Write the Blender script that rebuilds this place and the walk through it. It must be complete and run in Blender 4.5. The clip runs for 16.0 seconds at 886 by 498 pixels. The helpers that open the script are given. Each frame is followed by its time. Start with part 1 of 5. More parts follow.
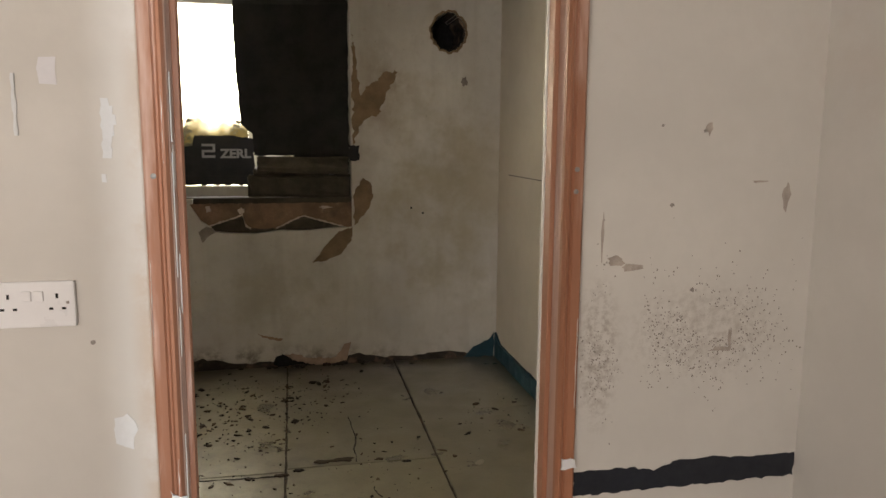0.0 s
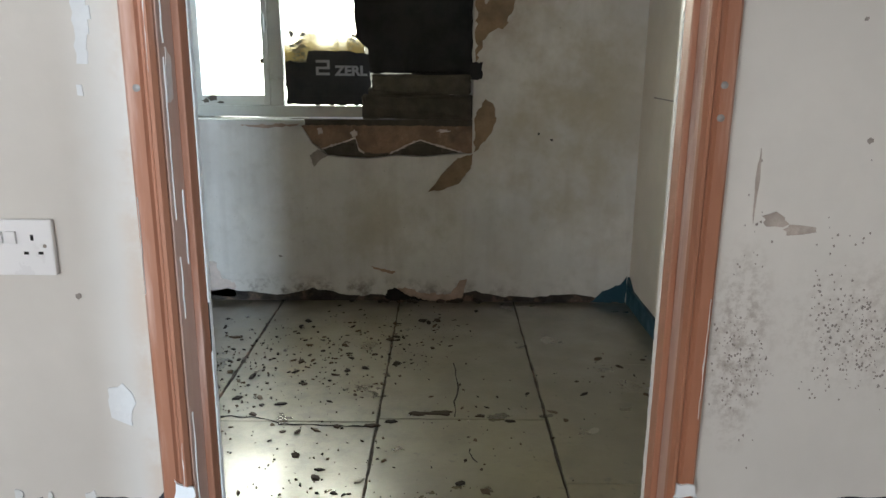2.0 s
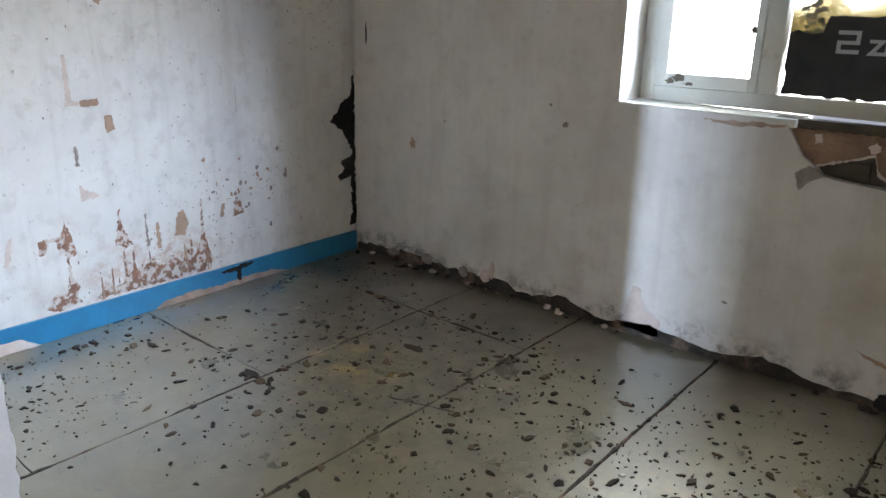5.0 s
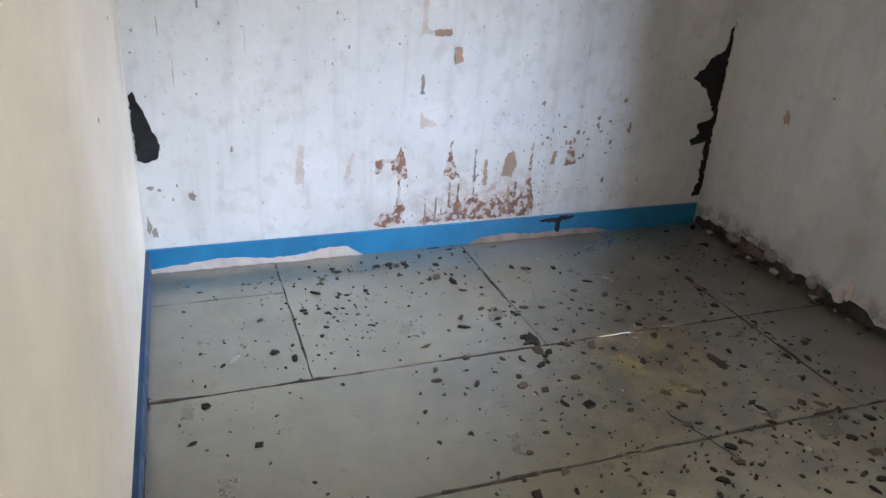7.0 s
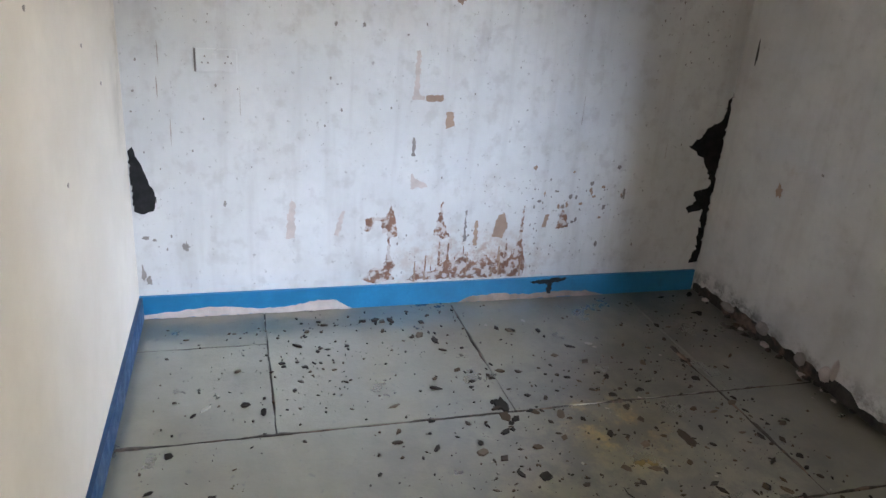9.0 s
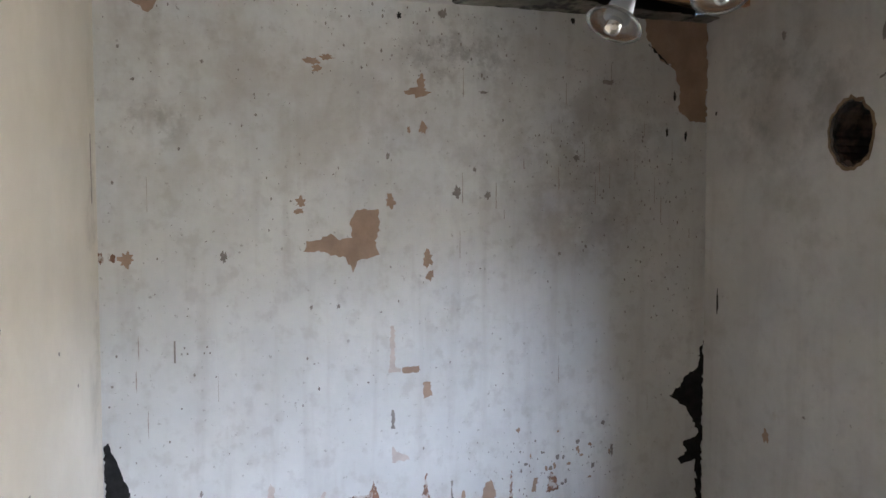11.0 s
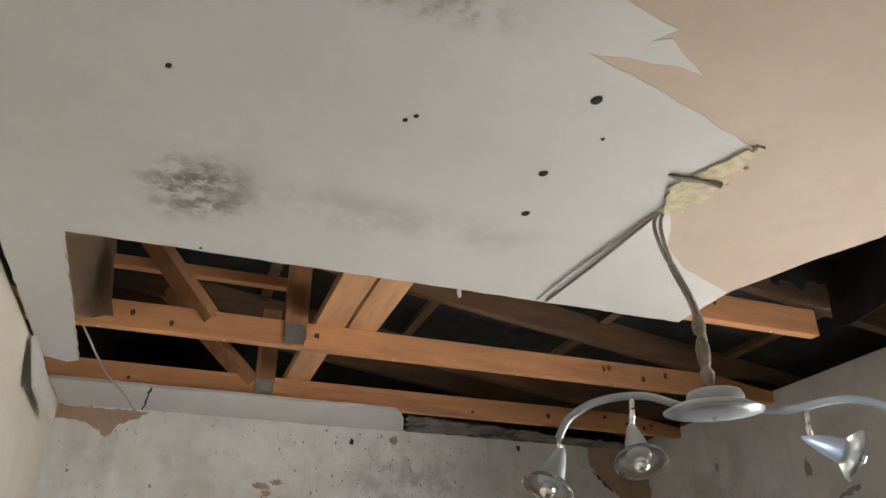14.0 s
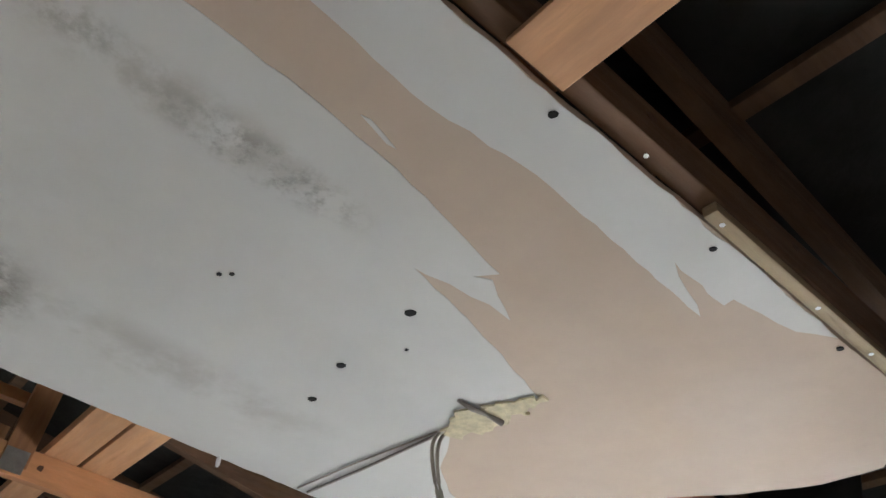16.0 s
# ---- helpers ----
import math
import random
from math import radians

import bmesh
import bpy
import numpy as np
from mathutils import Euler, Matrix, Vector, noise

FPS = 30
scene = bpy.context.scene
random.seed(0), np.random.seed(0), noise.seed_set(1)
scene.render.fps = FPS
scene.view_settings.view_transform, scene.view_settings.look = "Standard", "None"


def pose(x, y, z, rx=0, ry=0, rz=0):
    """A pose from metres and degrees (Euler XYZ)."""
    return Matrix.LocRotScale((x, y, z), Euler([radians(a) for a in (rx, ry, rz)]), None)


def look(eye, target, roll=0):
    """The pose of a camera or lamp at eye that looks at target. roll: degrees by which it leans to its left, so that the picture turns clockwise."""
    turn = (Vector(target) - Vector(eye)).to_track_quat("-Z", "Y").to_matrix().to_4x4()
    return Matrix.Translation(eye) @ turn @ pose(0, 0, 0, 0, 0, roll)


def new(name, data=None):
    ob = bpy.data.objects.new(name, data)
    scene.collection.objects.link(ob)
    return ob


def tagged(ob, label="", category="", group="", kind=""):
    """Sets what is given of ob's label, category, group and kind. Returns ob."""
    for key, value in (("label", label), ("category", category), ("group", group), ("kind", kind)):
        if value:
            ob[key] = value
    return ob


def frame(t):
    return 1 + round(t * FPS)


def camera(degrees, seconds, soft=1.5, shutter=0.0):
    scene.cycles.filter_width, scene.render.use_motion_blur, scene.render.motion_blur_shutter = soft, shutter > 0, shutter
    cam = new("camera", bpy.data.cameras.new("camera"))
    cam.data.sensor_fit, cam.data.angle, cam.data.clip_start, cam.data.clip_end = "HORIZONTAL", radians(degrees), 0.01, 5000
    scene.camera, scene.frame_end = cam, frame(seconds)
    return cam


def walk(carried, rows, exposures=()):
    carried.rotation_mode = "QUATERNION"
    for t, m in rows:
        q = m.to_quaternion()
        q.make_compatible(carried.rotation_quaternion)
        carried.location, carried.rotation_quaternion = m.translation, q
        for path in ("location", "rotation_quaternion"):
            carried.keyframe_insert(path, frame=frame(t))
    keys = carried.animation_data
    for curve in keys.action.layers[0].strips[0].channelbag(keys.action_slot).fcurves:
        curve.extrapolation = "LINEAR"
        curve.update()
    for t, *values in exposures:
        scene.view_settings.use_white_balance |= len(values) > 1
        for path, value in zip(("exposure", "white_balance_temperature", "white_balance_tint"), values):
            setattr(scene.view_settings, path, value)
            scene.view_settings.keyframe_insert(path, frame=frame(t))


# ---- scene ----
cam = camera(61.6, 16.0)
PATH = [
    (0, (1.221, -1.484, 1.332), (1.614, 0.454, 1.035), 0.4),
    (0.5, (1.3, -1.479, 1.331), (1.435, 0.49, 1.007), -0.0),
    (1, (1.3, -1.472, 1.328), (1.357, 0.498, 0.983), -0.3),
    (1.5, (1.338, -1.394, 1.295), (1.425, 0.548, 0.823), 0.2),
    (2, (1.404, -1.097, 1.302), (1.405, 0.84, 0.804), 0.5),
    (2.5, (1.516, -0.835, 1.299), (1.19, 1.069, 0.779), -0.2),
    (3, (1.603, -0.617, 1.305), (1.01, 1.216, 0.767), 0.4),
    (3.5, (1.588, -0.345, 1.329), (0.781, 1.404, 0.791), 0.9),
    (4, (1.553, -0.172, 1.353), (0.499, 1.431, 0.787), 2.6),
    (4.2, (1.516, -0.116, 1.346), (0.437, 1.468, 0.774), 2.6),
    (6.3, (1.326, 0.124, 1.376), (-0.169, 1.25, 0.67), 0.6),
    (6.5, (1.293, 0.163, 1.395), (-0.232, 1.238, 0.676), 1.7),
    (7, (1.3, 0.319, 1.411), (-0.396, 0.969, 0.574), 3.6),
    (7.5, (1.328, 0.389, 1.45), (-0.365, 1.037, 0.605), 3.3),
    (8, (1.324, 0.436, 1.445), (-0.382, 1.057, 0.608), 3.3),
    (8.2, (1.351, 0.509, 1.458), (-0.377, 1.063, 0.615), 5.0),
    (10.3, (1.429, 0.598, 1.583), (-0.451, 1.155, 1.188), 0.3),
    (10.5, (1.448, 0.626, 1.579), (-0.453, 1.17, 1.277), -0.0),
    (11, (1.446, 0.639, 1.613), (-0.473, 1.193, 1.516), -0.1),
    (11.5, (1.455, 0.639, 1.622), (-0.458, 1.205, 1.771), 0.0),
    (12, (1.467, 0.633, 1.635), (-0.428, 1.208, 1.914), 0.1),
    (12.5, (1.486, 0.628, 1.648), (-0.378, 1.221, 2.065), 0.2),
    (13, (1.511, 0.628, 1.661), (-0.311, 1.238, 2.216), 0.2),
    (13.5, (1.533, 0.623, 1.674), (-0.236, 1.248, 2.367), 0.2),
    (14, (1.562, 0.613, 1.686), (-0.106, 1.212, 2.611), 0.0),
    (14.5, (1.591, 0.595, 1.704), (0.066, 1.153, 2.873), -0.2),
    (15, (1.612, 0.581, 1.731), (0.212, 1.104, 3.06), 0.4),
    (15.5, (1.597, 0.587, 1.726), (0.233, 1.196, 3.055), 3.2),
    (16, (1.571, 0.608, 1.721), (0.372, 1.5, 3.05), 6.9),
]
walk(cam, [(t, look(e, g, r)) for t, e, g, r in PATH], exposures=(
    (0, -0.30, 8000, 17), (0.5, 0.0, 6900, 11), (1.5, -0.04, 6550, 10), (2, -0.1, 6500, 10), (2.5, -0.14, 6500, 10), (3, 0.1, 6500, 12), (3.5, 0.38, 6450, 12), (4, 0.45, 6400, 13), (6.3, 0.45, 6200, 19), (8.2, 0.45, 6200, 19), (10.5, 0.12, 6150, 19), (11, 0.16, 6250, 19), (12, 0.62, 6500, 18), (13, 0.62, 6500, 18), (14, 0.5, 6450, 18), (15, 0.3, 6150, 16), (16, 0.28, 5900, 16)))

from mathutils.geometry import tessellate_polygon

# ---- world and lights ----
H = 2.49                      # ceiling height
XW, XE, YN, YS = -1.6, 2.43, 2.815, 0.16
HX0, HX1, HY0 = -1.4, 2.385, -3.4

world = bpy.data.worlds.new("sky")
scene.world = world
world.use_nodes = True
wn = world.node_tree.nodes
sky = wn.new("ShaderNodeTexSky")
sky.sky_type = "NISHITA"
sky.sun_disc = False
sky.sun_elevation, sky.sun_rotation = radians(35), radians(200)
wn["Background"].inputs["Strength"].default_value = 0.12
world.node_tree.links.new(sky.outputs[0], wn["Background"].inputs["Color"])

sun = new("sun", bpy.data.lights.new("sun", "SUN"))
sun.data.energy, sun.data.angle, sun.data.color = 0.8, radians(12), (1, 0.95, 0.88)
sun.matrix_world = look((3, -12, 9), (0, 0, 0))


def area(name, eye, target, w, h, watts, color):
    lamp = new(name, bpy.data.lights.new(name, "AREA"))
    lamp.data.shape, lamp.data.size, lamp.data.size_y = "RECTANGLE", w, h
    lamp.data.energy, lamp.data.color = watts, color
    lamp.matrix_world = look(eye, target)
    return lamp


# sky over the roofs outside the window, the low sky in front of it, and two added hall lamps
area("sky_daylight", (4.85, 6.85, 4.3), (0.3, 3.0, 1.6), 5.6, 2.2, 3400, (0.66, 0.81, 1.0))
area("window_daylight", (0.55, 3.30, 1.62), (0.55, 0, 1.3), 1.3, 1.3, 86, (1.0, 0.985, 0.84))
# Added fill behind the camera; the hall's real source is unknown.
area("hall_fill_light", (-0.2, HY0 - 0.12, 1.5), (0.2, 0, 1.2), 1.5, 1.2, 67, (0.95, 0.975, 1.0))
# Added lamp aimed to make the bright stripe under the window, source unseen.
area("hall_stripe_light", (3.04, -6.0, 1.2), (0.22, 2.8, 0.7), 0.16, 1.2, 520, (0.66, 0.83, 1.0))

# ---- materials ----


def mat(name, col, rough=0.8, var=0.15, scale=2.5, bump=0.15, bscale=45.0, metal=0.0, stains=(), spots=(), stretch=(1, 1, 1), rnd=0.0, spec=0.5, coords="world", streak=None, rvar=0.12):
    """A surface: two scales of colour variation, relief, all-over stains, and stains or painted shade at places.
    stains: (colour, scale, low, high, strength). spots: (centre, radii, colour, noise scale, strength)."""
    m = bpy.data.materials.new(name)
    m.use_nodes = True
    t = m.node_tree
    n, l = t.nodes, t.links
    b = n["Principled BSDF"]
    b.inputs["Roughness"].default_value, b.inputs["Metallic"].default_value = rough, metal
    b.inputs["Specular IOR Level"].default_value = spec
    if coords == "world":
        pos = n.new("ShaderNodeNewGeometry").outputs["Position"]
    else:
        pos = n.new("ShaderNodeTexCoord").outputs["Object"]
    vm = n.new("ShaderNodeVectorMath")
    vm.operation = "MULTIPLY"
    l.new(pos, vm.inputs[0])
    vm.inputs[1].default_value = stretch
    p = vm.outputs[0]

    def nz(sc, detail=6.0, rg=0.6):
        q = n.new("ShaderNodeTexNoise")
        q.inputs["Scale"].default_value, q.inputs["Detail"].default_value, q.inputs["Roughness"].default_value = sc, detail, rg
        l.new(p, q.inputs["Vector"])
        return q.outputs["Fac"]

    def ramp(x, lo, hi, a=0.0, z=1.0):
        q = n.new("ShaderNodeMapRange")
        q.interpolation_type = "SMOOTHSTEP"
        for i, v in enumerate((lo, hi, a, z)):
            q.inputs[i + 1].default_value = v
        l.new(x, q.inputs[0])
        return q.outputs[0]

    def mix(f, a, c):
        q = n.new("ShaderNodeMix")
        q.data_type = "RGBA"
        if isinstance(f, float):
            q.inputs[0].default_value = f
        else:
            l.new(f, q.inputs[0])
        for s, v in ((q.inputs[6], a), (q.inputs[7], c)):
            if isinstance(v, tuple):
                s.default_value = (*v, 1)
            else:
                l.new(v, s)
        return q.outputs[2]

    dark = tuple(c * (1 - var) for c in col)
    lite = tuple(min(1, c * (1 + var * 0.7)) for c in col)
    c = mix(ramp(nz(scale), 0.3, 0.7), dark, lite)
    c = mix(ramp(nz(scale * 14, 4), 0.35, 0.75, 0, 0.35), c, dark)
    for sc_col, sc, lo, hi, st in stains:
        c = mix(ramp(nz(sc), lo, hi, 0, st), c, sc_col)
    for centre, radii, s_col, sc, st in spots:
        d = n.new("ShaderNodeVectorMath")
        d.operation = "SUBTRACT"
        l.new(pos, d.inputs[0])
        d.inputs[1].default_value = centre
        e = n.new("ShaderNodeVectorMath")
        e.operation = "DIVIDE"
        l.new(d.outputs[0], e.inputs[0])
        e.inputs[1].default_value = radii
        g = n.new("ShaderNodeVectorMath")
        g.operation = "LENGTH"
        l.new(e.outputs[0], g.inputs[0])
        fall = ramp(g.outputs["Value"], 0.25, 1.0, 1.0, 0.0)
        mu = n.new("ShaderNodeMath")
        mu.operation = "MULTIPLY"
        l.new(fall, mu.inputs[0])
        l.new(ramp(nz(sc, 5, 0.7), 0.42, 0.64, 0, st), mu.inputs[1])
        c = mix(mu.outputs[0], c, s_col)
    if streak:
        sv = n.new("ShaderNodeVectorMath")
        sv.operation = "MULTIPLY"
        l.new(pos, sv.inputs[0])
        sv.inputs[1].default_value = (9, 9, 0.8)
        sn = n.new("ShaderNodeTexNoise")
        sn.inputs["Scale"].default_value, sn.inputs["Detail"].default_value = 1.6, 7
        l.new(sv.outputs[0], sn.inputs["Vector"])
        c = mix(ramp(sn.outputs["Fac"], 0.5, 0.72, 0, streak[1]), c, streak[0])
    if rnd:
        oi = n.new("ShaderNodeObjectInfo").outputs["Random"]
        hv = n.new("ShaderNodeHueSaturation")
        l.new(ramp(oi, 0, 1, 1 - rnd, 1 + rnd), hv.inputs["Value"])
        l.new(c, hv.inputs["Color"])
        c = hv.outputs[0]
    l.new(c, b.inputs["Base Color"])
    rr = ramp(nz(scale * 3), 0.3, 0.7, max(0.03, rough - rvar), min(1, rough + rvar))
    l.new(rr, b.inputs["Roughness"])
    if bump:
        bp = n.new("ShaderNodeBump")
        bp.inputs["Strength"].default_value, bp.inputs["Distance"].default_value = bump, 0.01
        l.new(nz(bscale, 8, 0.65), bp.inputs["Height"])
        l.new(bp.outputs[0], b.inputs["Normal"])
    return m


MOULD = (0.10, 0.095, 0.09)
GRIME = (0.30, 0.26, 0.20)
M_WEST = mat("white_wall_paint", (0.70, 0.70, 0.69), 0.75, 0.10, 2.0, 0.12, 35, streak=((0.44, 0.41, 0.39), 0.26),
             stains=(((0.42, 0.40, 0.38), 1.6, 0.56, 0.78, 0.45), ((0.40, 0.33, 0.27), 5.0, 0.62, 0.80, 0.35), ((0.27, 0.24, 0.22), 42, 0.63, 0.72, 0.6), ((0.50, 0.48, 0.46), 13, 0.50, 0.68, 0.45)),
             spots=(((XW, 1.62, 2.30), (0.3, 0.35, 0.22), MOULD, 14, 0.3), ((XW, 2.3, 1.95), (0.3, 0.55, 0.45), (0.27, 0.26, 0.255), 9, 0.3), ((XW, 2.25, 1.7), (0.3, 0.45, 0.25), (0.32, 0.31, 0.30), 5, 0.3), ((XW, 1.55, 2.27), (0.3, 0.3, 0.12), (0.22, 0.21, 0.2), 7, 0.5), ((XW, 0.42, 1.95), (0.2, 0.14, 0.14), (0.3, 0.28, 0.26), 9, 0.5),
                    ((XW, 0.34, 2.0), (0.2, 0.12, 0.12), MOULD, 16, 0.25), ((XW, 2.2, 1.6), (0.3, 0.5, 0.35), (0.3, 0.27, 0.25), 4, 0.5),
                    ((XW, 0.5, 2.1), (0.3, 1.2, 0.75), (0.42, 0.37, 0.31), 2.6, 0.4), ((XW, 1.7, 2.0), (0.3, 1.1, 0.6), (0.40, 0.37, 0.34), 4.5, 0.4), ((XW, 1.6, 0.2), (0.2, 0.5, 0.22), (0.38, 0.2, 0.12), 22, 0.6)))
M_NORTH = mat("grey_white_wall_paint", (0.65, 0.635, 0.61), 0.8, 0.12, 1.8, 0.14, 35, streak=((0.42, 0.39, 0.36), 0.2),
              stains=(((0.36, 0.33, 0.29), 2.2, 0.54, 0.76, 0.5), ((0.42, 0.30, 0.2), 6.0, 0.66, 0.82, 0.4), ((0.24, 0.21, 0.18), 38, 0.64, 0.73, 0.5), ((0.44, 0.41, 0.38), 11, 0.50, 0.72, 0.3)),
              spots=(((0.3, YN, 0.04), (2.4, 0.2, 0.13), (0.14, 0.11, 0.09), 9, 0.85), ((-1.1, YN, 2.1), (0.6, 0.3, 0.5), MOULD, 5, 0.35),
                     # Wide yellowish spot at x 2.0 also puts the shaded right end into colour.
                     ((1.75, YN, 1.6), (0.22, 0.2, 0.35), (0.30, 0.2, 0.13), 5, 0.45), ((2.0, YN, 1.0), (0.75, 0.3, 1.3), (0.41, 0.36, 0.25), 1.4, 0.7), ((1.0, YN, 0.4), (0.9, 0.3, 0.4), (0.45, 0.42, 0.33), 2.2, 0.5), ((-1.3, YN, 0.05), (0.5, 0.2, 0.12), (0.03, 0.03, 0.03), 12, 0.9)))
M_CREAM = mat("cream_wall_paint", (0.63, 0.57, 0.485), 0.6, 0.08, 1.5, 0.08, 35, stains=(((0.45, 0.38, 0.27), 2.0, 0.58, 0.8, 0.35),),
              # Tall strip by the corner: corner shading put into the paint colour.
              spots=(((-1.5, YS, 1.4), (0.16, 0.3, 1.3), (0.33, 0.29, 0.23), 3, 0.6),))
M_HALL = mat("pinkish_beige_wall_paint", (0.633, 0.608, 0.574), 0.6, 0.07, 1.6, 0.07, 40,
             stains=(((0.52, 0.42, 0.34), 2.4, 0.6, 0.8, 0.3), ((0.78, 0.75, 0.74), 1.2, 0.58, 0.75, 0.35)),
             spots=(((2.12, 0, 0.90), (0.27, 0.1, 0.15), (0.30, 0.25, 0.22), 60, 0.35), ((2.14, 0, 0.92), (0.2, 0.1, 0.12), (0.36, 0.31, 0.27), 26, 0.3),
                    ((1.87, 0, 0.86), (0.07, 0.1, 0.22), (0.25, 0.2, 0.17), 50, 0.6), ((0.96, 0, 0.9), (0.06, 0.1, 1.2), (0.5, 0.38, 0.28), 6, 0.6)))
M_OUT = mat("rough_render", (0.4, 0.36, 0.32), 0.9, 0.2)
M_BOARD = mat("bare_plasterboard", (0.50, 0.395, 0.32), 0.85, 0.10, 1.5, 0.05, 60, stains=(((0.58, 0.5, 0.44), 0.9, 0.5, 0.75, 0.5),))
M_SKIN = mat("painted_board_paper", (0.595, 0.585, 0.58), 0.8, 0.06, 1.4, 0.06, 50, stains=(((0.45, 0.40, 0.35), 2.0, 0.6, 0.85, 0.35),),
             spots=(((0.19, 0.577, H), (0.17, 0.15, 0.1), (0.12, 0.11, 0.10), 24, 0.9), ((0.19, 0.58, H), (0.20, 0.22, 0.1), (0.26, 0.24, 0.22), 5, 0.7), ((0.83, 0.82, H), (0.06, 0.24, 0.1), (0.15, 0.14, 0.13), 26, 0.6), ((0.86, 0.5, H), (0.05, 0.2, 0.1), (0.2, 0.18, 0.16), 20, 0.5), ((0.84, 0.70, H), (0.07, 0.34, 0.1), (0.3, 0.27, 0.24), 7, 0.5),
                    ((0.2, 0.95, H), (0.13, 0.6, 0.1), (0.3, 0.27, 0.24), 3, 0.45)))
M_PLASTER = mat("bare_brown_plaster", (0.40, 0.275, 0.20), 0.9, 0.18, 8, 0.3, 80)
M_SILLPLASTER = mat("dirty_brown_sill_plaster", (0.27, 0.175, 0.12), 0.95, 0.3, 9, 0.5, 50, stains=(((0.10, 0.08, 0.06), 7, 0.5, 0.7, 0.7), ((0.36, 0.3, 0.24), 18, 0.6, 0.7, 0.6)))
M_BROWNPAPER = mat("torn_brown_backing_paper", (0.27, 0.19, 0.12), 0.9, 0.25, 10, 0.3, 60)
M_RUST = mat("rusty_brown_scrape", (0.25, 0.13, 0.085), 0.85, 0.3, 18, 0.3, 90, stains=(((0.62, 0.58, 0.55), 30, 0.46, 0.57, 0.85),))
# Black for stains, and for the dark inside of holes, cracks and gaps.
M_BLACK = mat("black_mould_and_hole_dark", (0.012, 0.012, 0.013), 0.9, 0.3, 9, 0.3, 60)
M_BAND = mat("black_blue_border_paper", (0.012, 0.015, 0.024), 0.55, 0.25, 6, 0.1, 60)
M_WHITEFILL = mat("white_filler", (0.72, 0.74, 0.76), 0.8, 0.06, 12, 0.2, 70)
M_SCUFF = mat("pale_grey_scuffs", (0.43, 0.37, 0.33), 0.8, 0.25, 30, 0.1, 60)
M_CHALK = mat("pale_blue_white_smear", (0.74, 0.735, 0.77), 0.75, 0.06, 6, 0.1, 60)
M_SOCKET = mat("white_moulded_plastic", (0.78, 0.78, 0.80), 0.35, 0.04, 4, 0.02, 60)
M_GREY = mat("grey_marks", (0.28, 0.25, 0.23), 0.85, 0.2, 20, 0.2, 80)
M_BLUE = mat("blue_gloss_paint", (0.016, 0.20, 0.40), 0.4, 0.18, 6, 0.15, 50, stains=(((0.02, 0.09, 0.16), 7, 0.55, 0.75, 0.6),))
M_NAVY = mat("dark_blue_gloss_paint", (0.008, 0.05, 0.13), 0.45, 0.25, 6, 0.15, 50)
M_TEAL = mat("dull_teal_paint", (0.01, 0.06, 0.09), 0.5, 0.2, 6, 0.15, 50)
M_TORN = mat("torn_pinkish_paper", (0.60, 0.52, 0.48), 0.85, 0.15, 14, 0.3, 70)
M_FRAMEWOOD = mat("stripped_brown_painted_wood", (0.36, 0.15, 0.085), 0.55, 0.22, 7, 0.18, 60, stretch=(1, 1, 0.12),
                  stains=(((0.46, 0.24, 0.16), 5, 0.5, 0.7, 0.6), ((0.16, 0.07, 0.04), 10, 0.62, 0.75, 0.7), ((0.60, 0.41, 0.34), 9, 0.54, 0.68, 0.75)))
M_LINING = mat("pinkish_stripped_lining", (0.53, 0.34, 0.27), 0.6, 0.2, 6, 0.18, 60, stretch=(1, 1, 0.15),
               stains=(((0.22, 0.085, 0.05), 8, 0.55, 0.68, 0.8), ((0.66, 0.55, 0.49), 10, 0.56, 0.68, 0.7)))
M_WHITEPAINT = mat("chipped_white_paint", (0.72, 0.70, 0.68), 0.5, 0.1, 12, 0.2, 60)
M_PINE = mat("orange_pine", (0.56, 0.265, 0.118), 0.65, 0.2, 3, 0.12, 70, stretch=(8, 1, 8), stains=(((0.30, 0.13, 0.06), 1.6, 0.55, 0.72, 0.6), ((0.6, 0.38, 0.2), 4, 0.6, 0.8, 0.4)))
M_PINEX = mat("pale_orange_pine", (0.61, 0.325, 0.165), 0.65, 0.18, 3, 0.12, 70, stretch=(1, 8, 8), stains=(((0.36, 0.17, 0.08), 3, 0.6, 0.75, 0.5),))
# Pine with the dim roof space's shade put into its colour.
M_PINEDARK = mat("shade_darkened_pine", (0.14, 0.075, 0.04), 0.85, 0.3, 3, 0.15, 70, stretch=(8, 1, 8))
M_PINEMID = mat("brown_truss_timber", (0.33, 0.155, 0.07), 0.8, 0.25, 3, 0.15, 70, stretch=(8, 8, 1))
M_BUILDPAPER = mat("brown_building_paper", (0.34, 0.235, 0.15), 0.85, 0.2, 6, 0.25, 40, stains=(((0.2, 0.14, 0.09), 5, 0.5, 0.7, 0.6),))
M_OLDPINE = mat("weathered_pale_batten", (0.34, 0.25, 0.15), 0.8, 0.25, 5, 0.15, 70, stretch=(8, 1, 8), stains=(((0.16, 0.10, 0.05), 4, 0.5, 0.7, 0.7),))
M_KNOT = mat("dark_pine_knot", (0.09, 0.04, 0.02), 0.7, 0.3, 60, 0.1)
M_FELT = mat("black_roofing_felt", (0.010, 0.010, 0.009), 0.9, 0.35, 3, 0.4, 30)
M_PLATE = mat("dull_galvanised_steel", (0.32, 0.31, 0.30), 0.5, 0.2, 20, 0.2, 120, metal=0.8)
